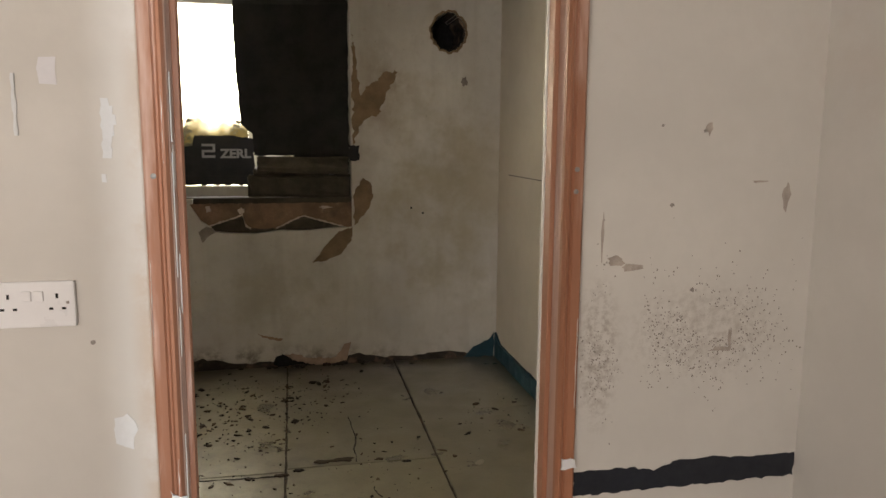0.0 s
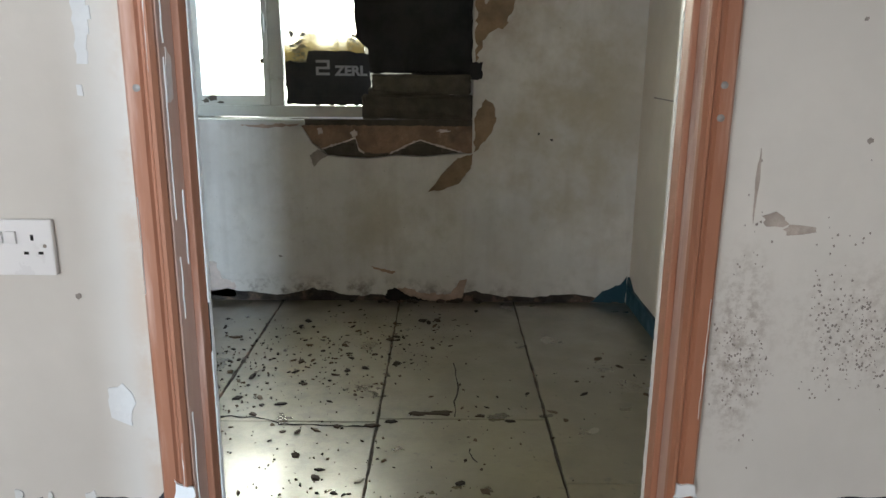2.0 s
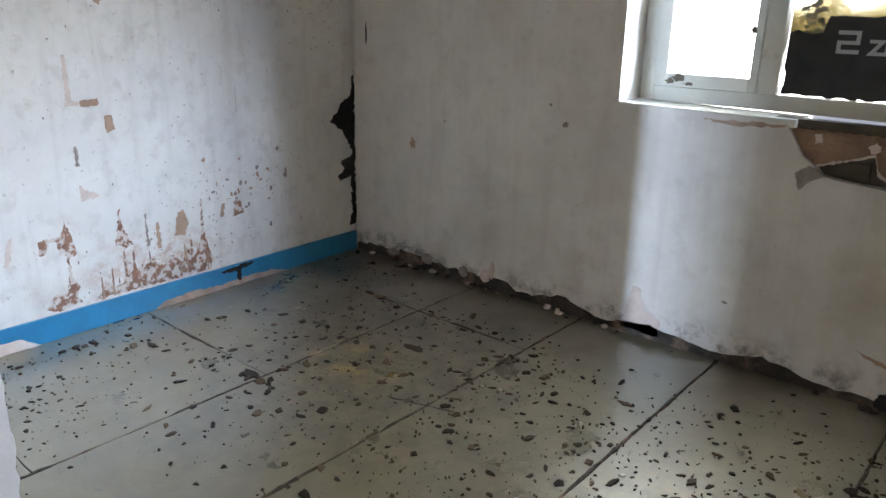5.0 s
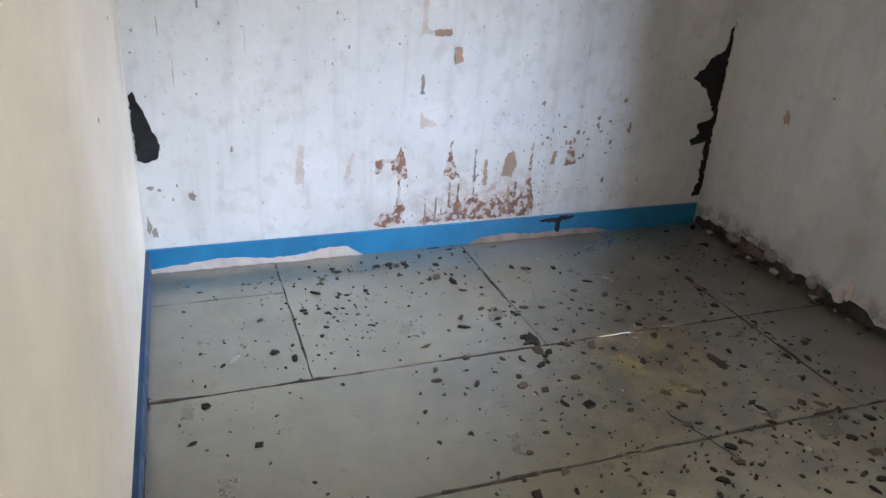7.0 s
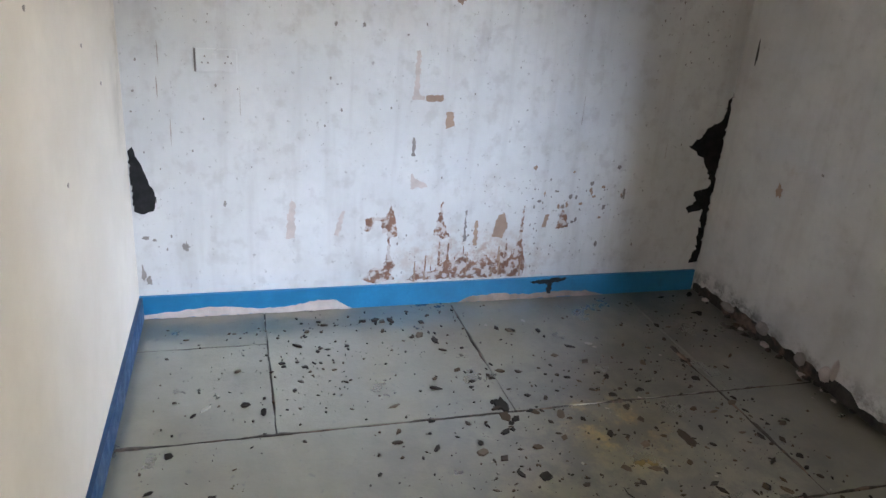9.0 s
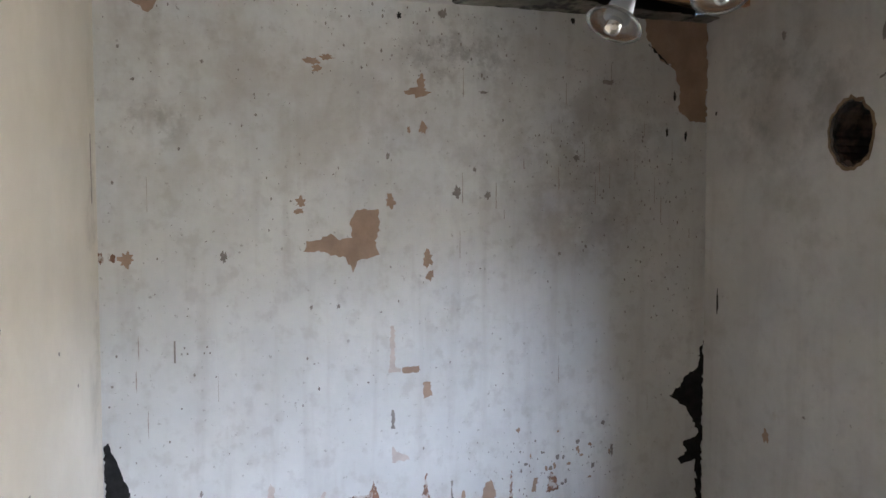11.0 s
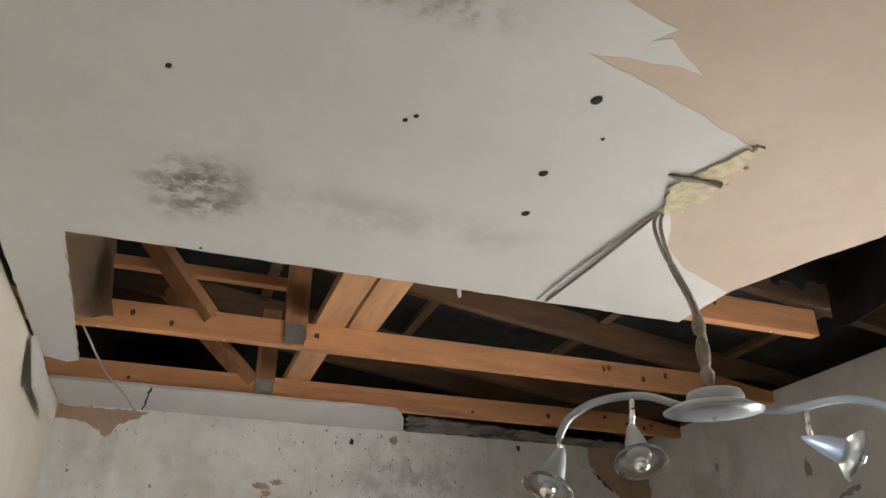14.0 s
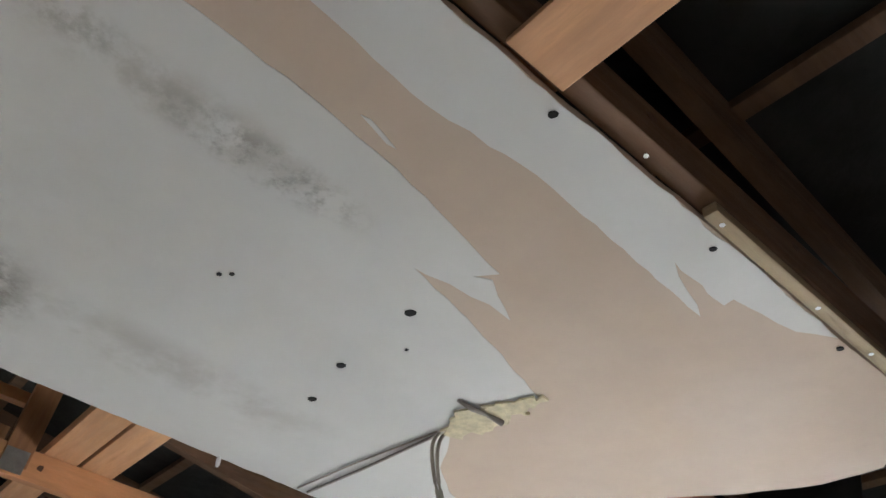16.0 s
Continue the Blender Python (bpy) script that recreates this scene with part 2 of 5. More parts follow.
M_SLAB = mat("dirty_shaded_olive_grey_floor_tile", (0.155, 0.142, 0.078), 0.34, 0.22, 1.3, 0.16, 40, rnd=0.12, spec=1.0, rvar=0.08,
             stains=(((0.17, 0.145, 0.10), 1.7, 0.30, 0.95, 0.8), ((0.05, 0.042, 0.032), 26, 0.60, 0.72, 0.85), ((0.085, 0.07, 0.04), 8, 0.25, 0.95, 0.8), ((0.19, 0.18, 0.13), 3.5, 0.40, 0.95, 0.6), ((0.07, 0.055, 0.04), 80, 0.62, 0.72, 0.7)),
             # First two broad spots paint the dimmer far floor; the small ones are dirt.
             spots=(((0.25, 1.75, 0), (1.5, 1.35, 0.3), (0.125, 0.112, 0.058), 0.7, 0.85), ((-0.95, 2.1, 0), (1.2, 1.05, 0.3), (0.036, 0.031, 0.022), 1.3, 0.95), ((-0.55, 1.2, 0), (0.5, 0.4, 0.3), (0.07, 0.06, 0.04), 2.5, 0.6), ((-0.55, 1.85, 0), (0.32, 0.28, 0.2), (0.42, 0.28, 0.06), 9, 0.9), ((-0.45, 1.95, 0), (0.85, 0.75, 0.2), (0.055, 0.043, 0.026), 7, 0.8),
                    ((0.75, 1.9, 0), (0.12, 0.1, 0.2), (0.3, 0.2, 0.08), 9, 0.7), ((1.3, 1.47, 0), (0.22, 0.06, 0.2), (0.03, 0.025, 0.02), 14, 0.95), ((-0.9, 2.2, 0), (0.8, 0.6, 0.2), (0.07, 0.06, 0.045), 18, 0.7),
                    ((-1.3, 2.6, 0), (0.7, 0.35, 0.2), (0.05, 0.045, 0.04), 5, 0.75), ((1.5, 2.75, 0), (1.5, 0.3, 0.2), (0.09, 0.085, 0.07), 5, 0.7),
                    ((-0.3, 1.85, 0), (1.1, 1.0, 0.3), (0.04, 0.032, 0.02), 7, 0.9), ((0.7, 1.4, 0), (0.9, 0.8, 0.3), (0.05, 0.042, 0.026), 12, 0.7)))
slab = M_SLAB.node_tree.nodes["Principled BSDF"]
slab.inputs["IOR"].default_value = 1.8
slab.inputs["Coat Roughness"].default_value = 0.18
slab.inputs["Coat IOR"].default_value = 1.85
wet_at = M_SLAB.node_tree.nodes.new("ShaderNodeNewGeometry")
wet = M_SLAB.node_tree.nodes.new("ShaderNodeTexNoise")
wet.inputs["Scale"].default_value, wet.inputs["Detail"].default_value = 5.0, 7.0
wet_map = M_SLAB.node_tree.nodes.new("ShaderNodeMapRange")
for i, v in enumerate((0.35, 0.62, 0.45, 1.0)):
    wet_map.inputs[i + 1].default_value = v
M_SLAB.node_tree.links.new(wet_at.outputs["Position"], wet.inputs["Vector"])
M_SLAB.node_tree.links.new(wet.outputs["Fac"], wet_map.inputs[0])
M_SLAB.node_tree.links.new(wet_map.outputs[0], slab.inputs["Coat Weight"])
M_GROUT = mat("dark_floor_screed", (0.045, 0.038, 0.03), 0.9, 0.3, 12, 0.4, 50)
M_HALLFLOOR = mat("worn_hall_floor", (0.25, 0.22, 0.19), 0.6, 0.2, 3)
M_UPVC = mat("dirty_white_upvc", (0.52, 0.53, 0.49), 0.4, 0.1, 4, 0.04, 40, stains=(((0.3, 0.28, 0.2), 7, 0.6, 0.75, 0.6),))
M_BLOTCH = mat("grey_green_pane_grime", (0.17, 0.165, 0.125), 0.9, 0.4, 30, 0.2, 60)
M_BRICK = mat("dirty_brown_brick", (0.155, 0.105, 0.075), 0.95, 0.35, 12, 0.6, 50, rnd=0.15, stains=(((0.30, 0.26, 0.2), 7, 0.58, 0.68, 0.6),))
M_STONE = mat("dirty_grey_brown_block", (0.10, 0.088, 0.068), 0.95, 0.3, 10, 0.5, 50, rnd=0.2)
M_CARD = mat("black_printed_card", (0.006, 0.007, 0.011), 0.6, 0.3, 4, 0.1, 30)
M_SHEET = mat("black_plastic_sheet", (0.004, 0.0045, 0.006), 0.7, 0.3, 3, 0.25, 12)
M_PRINT = mat("pale_grey_print", (0.30, 0.30, 0.32), 0.6, 0.05)
M_SATIN = mat("satin_nickel", (0.40, 0.43, 0.46), 0.42, 0.05, 8, 0.02, 60, metal=0.6)
M_CHROME = mat("chrome", (0.85, 0.85, 0.85), 0.12, 0.03, 8, 0.0, 60, metal=1.0)
M_CABLE = mat("grey_pvc_cable", (0.34, 0.30, 0.26), 0.5, 0.12, 30, 0.05)
M_DIRTY = mat("grimy_ceramic_connector", (0.24, 0.19, 0.15), 0.6, 0.4, 40, 0.3, stains=(((0.5, 0.46, 0.4), 45, 0.55, 0.65, 0.8),))
M_FOAM = mat("yellowish_torn_gypsum", (0.62, 0.55, 0.38), 0.95, 0.25, 40, 0.6, 90)
M_TOPPAPER = mat("grimy_torn_paper", (0.22, 0.20, 0.17), 0.9, 0.4, 9, 0.4, 50, stains=(((0.03, 0.03, 0.03), 7, 0.5, 0.6, 0.9),))
M_FOOT = mat("damp_dark_dirt", (0.05, 0.042, 0.036), 0.9, 0.5, 14, 0.5, 50, stains=(((0.22, 0.15, 0.11), 9, 0.5, 0.66, 0.8),))
M_PINK = mat("torn_grimy_wall_base", (0.42, 0.31, 0.25), 0.9, 0.25, 14, 0.4, 60)


def glass(name, tint, rough):
    m = bpy.data.materials.new(name)
    m.use_nodes = True
    b = m.node_tree.nodes["Principled BSDF"]
    b.inputs["Base Color"].default_value = (*tint, 1)
    b.inputs["Roughness"].default_value = rough
    b.inputs["Transmission Weight"].default_value = 1.0
    b.inputs["IOR"].default_value = 1.45
    return m


M_GLASS = glass("window_glass", (0.97, 1, 0.98), 0.02)
M_LAMPGLASS = glass("frosted_lamp_glass", (0.95, 0.95, 0.93), 0.25)


def grime_mat():
    """A dirty film, thick at the pane's foot and thinning upwards in uneven blotches."""
    m = bpy.data.materials.new("pane_grime")
    m.use_nodes = True
    n, l = m.node_tree.nodes, m.node_tree.links
    n.remove(n["Principled BSDF"])
    g = n.new("ShaderNodeNewGeometry")
    sp = n.new("ShaderNodeSeparateXYZ")
    l.new(g.outputs["Position"], sp.inputs[0])
    nz = n.new("ShaderNodeTexNoise")
    nz.inputs["Scale"].default_value, nz.inputs["Detail"].default_value = 13, 6
    l.new(g.outputs["Position"], nz.inputs["Vector"])
    a = n.new("ShaderNodeMath")
    a.operation = "MULTIPLY_ADD"
    l.new(nz.outputs["Fac"], a.inputs[0])
    a.inputs[1].default_value = -0.22
    l.new(sp.outputs[2], a.inputs[2])
    mr = n.new("ShaderNodeMapRange")
    mr.interpolation_type = "SMOOTHSTEP"
    for i, v in enumerate((1.21, 1.46, 1.0, 0.0)):
        mr.inputs[i + 1].default_value = v
    l.new(a.outputs[0], mr.inputs[0])
    tr, tl, df = n.new("ShaderNodeBsdfTransparent"), n.new("ShaderNodeBsdfTranslucent"), n.new("ShaderNodeBsdfDiffuse")
    tl.inputs[0].default_value, df.inputs[0].default_value = (0.34, 0.28, 0.15, 1), (0.12, 0.10, 0.07, 1)
    m1, m2 = n.new("ShaderNodeMixShader"), n.new("ShaderNodeMixShader")
    m1.inputs[0].default_value = 0.6
    l.new(tl.outputs[0], m1.inputs[1])
    l.new(df.outputs[0], m1.inputs[2])
    l.new(mr.outputs[0], m2.inputs[0])
    l.new(tr.outputs[0], m2.inputs[1])
    l.new(m1.outputs[0], m2.inputs[2])
    l.new(m2.outputs[0], n["Material Output"].inputs[0])
    return m


M_GRIME = grime_mat()


def debris_mat():
    m = bpy.data.materials.new("floor_debris")
    m.use_nodes = True
    n, l = m.node_tree.nodes, m.node_tree.links
    b = n["Principled BSDF"]
    g = n.new("ShaderNodeNewGeometry")
    r = n.new("ShaderNodeValToRGB")
    r.color_ramp.interpolation = "CONSTANT"
    e = r.color_ramp.elements
    e[0].position, e[0].color = 0.0, (0.018, 0.015, 0.012, 1)
    e[1].position, e[1].color = 0.45, (0.045, 0.033, 0.024, 1)
    for at, col in ((0.70, (0.07, 0.048, 0.03, 1)), (0.88, (0.11, 0.085, 0.06, 1)), (0.965, (0.34, 0.32, 0.28, 1))):
        x = e.new(at)
        x.color = col
    l.new(g.outputs["Random Per Island"], r.inputs[0])
    l.new(r.outputs[0], b.inputs["Base Color"])
    b.inputs["Roughness"].default_value = 0.65
    b.inputs["Specular IOR Level"].default_value = 0.15
    return m


M_DEBRIS = debris_mat()

# ---- mesh helpers ----


def mesh_ob(name, bm, material, parent=None, label="", smooth=False):
    me = bpy.data.meshes.new(name)
    bmesh.ops.recalc_face_normals(bm, faces=bm.faces[:])
    bm.to_mesh(me)
    bm.free()
    me.materials.append(material)
    if smooth:
        for f in me.polygons:
            f.use_smooth = True
    ob = new(name, me)
    if parent:
        ob.parent = parent
    if label:
        ob["label"] = label
    return ob


def part(name, bm, material, parent, label="", smooth=False):
    return mesh_ob(name, bm, material, parent, label, smooth)


def structure(name, bm, material, label, category="wall"):
    return tagged(mesh_ob(name, bm, material), label, category, kind="structure")


def empty(name, place, label, category, group=""):
    ob = new(name)
    ob.empty_display_size = 0.05
    return tagged(ob, label, category, group)


def box(bm, x0, x1, y0, y1, z0, z1, bevel=0.0):
    m = Matrix.Translation(((x0 + x1) / 2, (y0 + y1) / 2, (z0 + z1) / 2)) @ Matrix.Diagonal((x1 - x0, y1 - y0, z1 - z0, 1))
    r = bmesh.ops.create_cube(bm, size=1, matrix=m)
    if bevel:
        es = list({e for v in r["verts"] for e in v.link_edges})
        bmesh.ops.bevel(bm, geom=es, offset=bevel, segments=2, affect="EDGES", profile=0.6)
    return bm


def boxed(*a, bevel=0.0):
    return box(bmesh.new(), *a, bevel=bevel)


def ragged(pts, amp=0.006, step=0.02, seed=0):
    """A closed outline with each side broken into short uneven pieces."""
    rg = random.Random(seed)
    out = []
    for (a, b), (c, d) in zip(pts, pts[1:] + pts[:1]):
        k = max(1, int(math.hypot(c - a, d - b) / step))
        for i in range(k):
            f = (i + (rg.uniform(-0.3, 0.3) if i else 0)) / k
            j = amp if i else amp * 0.4
            out.append((a + (c - a) * f + rg.uniform(-j, j), b + (d - b) * f + rg.uniform(-j, j)))
    return out


def plane_west(a, b, d):
    return (XW + d, a, b)


def plane_north(a, b, d):
    return (a, YN - d, b)


def plane_window(a, b, d):
    return (a - 0.04, YN - d, b)


def plane_south(a, b, d):
    return (a, 0.165 - 0.0155 * (a - XW) + d, b)


def plane_hall(a, b, d):
    return (a, -d, b)


def plane_ceiling(a, b, d):
    return (a, b, H - d)


def plane_floor(a, b, d):
    return (a, b, d)


def prism(pts, plane, d0, d1):
    """An outline on a wall, ceiling or floor, from depth d0 to d1 out of it."""
    bm = bmesh.new()
    clean = [p for p, q in zip(pts, pts[-1:] + pts[:-1]) if math.hypot(p[0] - q[0], p[1] - q[1]) > 1e-5]
    lo = [bm.verts.new(plane(a, b, d0)) for a, b in clean]
    hi = [bm.verts.new(plane(a, b, d1)) for a, b in clean]
    for a, b, c in tessellate_polygon([[Vector((p[0], p[1], 0)) for p in clean]]):
        if len({a, b, c}) == 3:
            for ring_verts in (lo, hi):
                try:
                    bm.faces.new((ring_verts[a], ring_verts[b], ring_verts[c]))
                except ValueError:
                    pass
    for k in range(len(clean)):
        m = (k + 1) % len(clean)
        bm.faces.new((lo[k], lo[m], hi[m], hi[k]))
    return bm


def pierced(outer, holes, plane, d0, d1):
    """A slab with openings through it."""
    bm = bmesh.new()
    for loop in (outer, *holes):
        vs = [bm.verts.new(plane(a, b, d0)) for a, b in loop]
        for i in range(len(vs)):
            bm.edges.new((vs[i], vs[(i + 1) % len(vs)]))
    bmesh.ops.triangle_fill(bm, use_beauty=True, edges=bm.edges[:])
    r = bmesh.ops.extrude_face_region(bm, geom=bm.faces[:])
    shift = Vector(plane(0, 0, d1)) - Vector(plane(0, 0, d0))
    bmesh.ops.translate(bm, verts=[v for v in r["geom"] if isinstance(v, bmesh.types.BMVert)], vec=shift)
    return bm


def ring(cx, cy, rx, ry, n=20, amp=0.0, seed=0):
    rg = random.Random(seed)
    out = []
    for i in range(n):
        k = 1 + rg.uniform(-amp, amp)
        out.append((cx + rx * k * math.cos(2 * math.pi * i / n), cy + ry * k * math.sin(2 * math.pi * i / n)))
    return out


def tube(pts, radius, sides=8, taper=None):
    """A round bar along a line of points."""
    bm = bmesh.new()
    pts = [Vector(p) for p in pts]
    rings = []
    for i, p in enumerate(pts):
        d = (pts[min(i + 1, len(pts) - 1)] - pts[max(i - 1, 0)]).normalized()
        u = d.orthogonal().normalized() if abs(d.z) > 0.95 else d.cross(Vector((0, 0, 1))).normalized()
        w = d.cross(u)
        r = radius if taper is None else taper[i]
        rings.append([bm.verts.new(p + r * (u * math.cos(2 * math.pi * k / sides) + w * math.sin(2 * math.pi * k / sides))) for k in range(sides)])
    for a, b in zip(rings, rings[1:]):
        for k in range(sides):
            bm.faces.new((a[k], a[(k + 1) % sides], b[(k + 1) % sides], b[k]))
    bm.faces.new(rings[0][::-1])
    bm.faces.new(rings[-1])
    return bm


def lathe(profile, m, sides=24, closed=True):
    """A turned shape: (radius, height) pairs round z, placed by m."""
    bm = bmesh.new()
    rings = [[bm.verts.new(m @ Vector((max(r, 1e-4) * math.cos(2 * math.pi * k / sides), max(r, 1e-4) * math.sin(2 * math.pi * k / sides), z))) for k in range(sides)] for r, z in profile]
    for a, b in zip(rings, rings[1:]):
        for k in range(sides):
            bm.faces.new((a[k], a[(k + 1) % sides], b[(k + 1) % sides], b[k]))
    if closed:
        bm.faces.new(rings[0][::-1])
        bm.faces.new(rings[-1])
    return bm


def smooth_line(pts, k=6):
    """A Catmull-Rom line through points."""
    v = [Vector(p) for p in pts]
    v = [2 * v[0] - v[1], *v, 2 * v[-1] - v[-2]]
    out = []
    for i in range(1, len(v) - 2):
        for j in range(k):
            t = j / k
            a, b, c, d = v[i - 1:i + 3]
            out.append(0.5 * (2 * b + (c - a) * t + (2 * a - 5 * b + 4 * c - d) * t * t + (3 * b - a - 3 * c + d) * t ** 3))
    return out + [v[-2]]


def patch(name, wall, plane, pts, material, label="", amp=0.006, step=0.018, seed=1, d=0.0022):
    return part(name, prism(ragged(pts, amp, step, seed), plane, -0.003, d), material, wall, label)


# ---- the room's shell ----
WIN = [(0.03, 0.985), (0.69, 0.968), (0.76, 0.86), (0.90, 0.79), (1.60, 0.815), (1.60, 2.12), (0.03, 2.12)]
win_loop = [WIN[0], WIN[1], (0.71, 0.94), (0.735, 0.90), (0.76, 0.86), (0.80, 0.835), (0.83, 0.80), (0.90, 0.79), (1.05, 0.782), (1.2, 0.80), (1.35, 0.795), (1.5, 0.81), (1.60, 0.815), WIN[5], WIN[6]]
WX = -0.045                    # the window group stands this far along its wall
win_loop = [(a + WX, b) for a, b in win_loop]
HOLE_W = ring(-0.75, 1.90, 0.098, 0.118, 40, 0.06, 3)
HOLE_E = ring(2.115, 1.93, 0.098, 0.107, 40, 0.06, 5)
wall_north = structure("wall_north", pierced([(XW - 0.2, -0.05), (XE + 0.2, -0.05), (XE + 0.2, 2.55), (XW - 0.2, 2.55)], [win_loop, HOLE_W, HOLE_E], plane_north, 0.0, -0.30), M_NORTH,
                       "grimy grey-white plastered wall with torn plaster below the window")
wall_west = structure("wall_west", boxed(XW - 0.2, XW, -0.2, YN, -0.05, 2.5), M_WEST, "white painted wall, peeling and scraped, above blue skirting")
wall_east = structure("wall_east", boxed(XE, XE + 0.2, 0.0, YN, -0.05, 2.55), M_CREAM, "plain cream painted wall")
# the wall with the doorway: a hall leaf and a room leaf
DX0, DX1, DH = 0.998, 1.782, 2.03
hall_leaf = pierced([(HX0 - 0.2, -0.05), (XE + 0.2, -0.05), (XE + 0.2, H), (HX0 - 0.2, H)], [[(DX0 - 0.02, -0.02), (DX1 + 0.02, -0.02), (DX1 + 0.02, DH + 0.02), (DX0 - 0.02, DH + 0.02)]], plane_hall, 0.0, -0.08)
wall_south = structure("wall_south", hall_leaf, M_HALL, "pinkish beige painted hall wall, scuffed, with border remnants")
room_leaf = pierced([(XW, -0.05), (XE, -0.05), (XE, 2.5), (XW, 2.5)], [[(DX0 - 0.02, -0.02), (DX1 + 0.02, -0.02), (DX1 + 0.02, DH + 0.02), (DX0 - 0.02, DH + 0.02)]], plane_south, 0.0, -0.08)
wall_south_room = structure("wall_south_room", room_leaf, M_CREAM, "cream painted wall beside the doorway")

# hall, closed behind the camera by unseen walls, with assumed openings for the added lamps
hall_back = structure("wall_hall_back", pierced([(HX0 - 0.2, -0.05), (HX1 + 0.2, -0.05), (HX1 + 0.2, H), (HX0 - 0.2, H)],
                                                [[(-0.95, 0.9), (0.55, 0.9), (0.55, 2.1), (-0.95, 2.1)], [(2.14, 0.2), (2.28, 0.2), (2.28, 2.15), (2.14, 2.15)]],
                                                lambda a, b, d: (a, HY0 + d, b), 0.0, -0.08), M_HALL, "unseen plain beige hall wall with two assumed openings")
structure("wall_hall_west", boxed(HX0 - 0.2, HX0, HY0, 0, -0.05, H), M_HALL, "plain beige hall wall")
structure("wall_hall_east", boxed(HX1, HX1 + 0.2, HY0, 0, -0.05, H), M_HALL, "plain beige hall wall")
structure("ceiling_hall", boxed(HX0 - 0.2, HX1 + 0.2, HY0 - 0.1, 0.07, H, H + 0.1), M_SKIN, "plain white hall ceiling", "ceiling")
structure("floor_hall", boxed(HX0 - 0.2, HX1 + 0.2, HY0 - 0.1, -0.002, -0.06, 0.0), M_HALLFLOOR, "worn grey-brown hall floor", "floor")
floor = structure("floor", boxed(XW - 0.2, XE + 0.2, 0.0, YN + 0.3, -0.12, -0.012), M_GROUT, "dirty floor of large grey-green tiles with dark joints", "floor")
structure("ground", boxed(-40, 40, -40, 40, -0.4, -0.3), M_OUT, "plain ground outside", "ground")

# ---- roof over the room: felt deck, rafters, truss chords ----


def roof_z(y):
    return 2.60 + 0.14 * (2.43 - y)


def sloped(x0, x1, y0, y1, lift, thick):
    bm = bmesh.new()
    v = []
    for x in (x0, x1):
        for y in (y0, y1):
            for t in (0, thick):
                v.append(bm.verts.new((x, y, roof_z(y) + lift + t)))
    bmesh.ops.convex_hull(bm, input=v)
    return bm


structure("roof_deck", sloped(XW - 0.3, XE + 0.3, -0.3, 3.3, 0.105, 0.03), M_FELT, "black roofing felt above the rafters", "roof")
structure("wall_gable_west", boxed(XW - 0.2, XW - 0.1, -0.2, YN, 2.5, 3.1), M_FELT, "dark gable end of the roof space", "wall")
structure("wall_gable_east", boxed(XE + 0.1, XE + 0.2, -0.2, YN, 2.55, 3.1), M_FELT, "dark gable end of the roof space", "wall")
structure("wall_roof_south", boxed(XW - 0.2, XE + 0.2, -0.2, -0.1, H + 0.1, 3.2), M_FELT, "dark end of the roof space", "wall")
structure("wall_roof_north", boxed(XW - 0.2, XE + 0.2, 2.98, 3.1, 2.55, 2.75), M_FELT, "dark eaves of the roof space", "wall")
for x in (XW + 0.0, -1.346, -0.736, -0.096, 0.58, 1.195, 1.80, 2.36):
    tagged(mesh_ob("roof_rafter", sloped(x, x + 0.036, -0.12, 3.0, 0.0, 0.102), M_PINEDARK), "dark sloping rafter under black felt", "rafter", "roof rafters")
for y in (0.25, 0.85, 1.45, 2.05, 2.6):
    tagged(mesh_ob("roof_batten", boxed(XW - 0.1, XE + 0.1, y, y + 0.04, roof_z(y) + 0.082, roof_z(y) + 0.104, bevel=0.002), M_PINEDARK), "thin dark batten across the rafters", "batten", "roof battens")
# The two eastern joists get the dark pine because they lie in shade.
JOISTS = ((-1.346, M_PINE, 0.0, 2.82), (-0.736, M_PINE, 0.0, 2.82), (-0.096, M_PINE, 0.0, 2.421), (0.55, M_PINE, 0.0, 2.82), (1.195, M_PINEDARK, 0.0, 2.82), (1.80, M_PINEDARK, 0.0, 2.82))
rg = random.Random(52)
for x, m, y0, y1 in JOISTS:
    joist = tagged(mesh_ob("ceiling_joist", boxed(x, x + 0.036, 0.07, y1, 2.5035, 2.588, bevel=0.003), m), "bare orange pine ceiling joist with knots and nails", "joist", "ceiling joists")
    for k in range(7):
        y = rg.uniform(0.25, y1 - 0.15)
        part("knot", prism(ring(y, rg.uniform(2.525, 2.565), rg.uniform(0.006, 0.011), rg.uniform(0.006, 0.012), 12, 0.2, k), lambda u, v, d, x=x: (x + 0.036 + d, u, v), -0.002, 0.0008), M_KNOT, joist, "dark knot")
    for k in range(6):
        y = 0.3 + k * (y1 - 0.5) / 5 + rg.uniform(-0.06, 0.06)
        part("nail", lathe(((0.0038, 0.0), (0.0038, -0.0015), (0.0013, -0.002), (0.0013, -0.012)), pose(x + 0.018 + rg.uniform(-0.01, 0.01), y, 2.5035 - 0.004 * rg.random(), 180), 8), M_SOCKET, joist, "pale plasterboard nail")
for y0, x0, m in ((0.985, XW + 0.005, M_PINEX), (1.093, -0.736, M_PINEX)):
    tagged(mesh_ob("roof_binder", boxed(x0, 1.19 if y0 < 1 else 0.2, y0, y0 + 0.098, 2.589, 2.624, bevel=0.003), m), "pale pine board lying across the joists", "board", "binder boards")
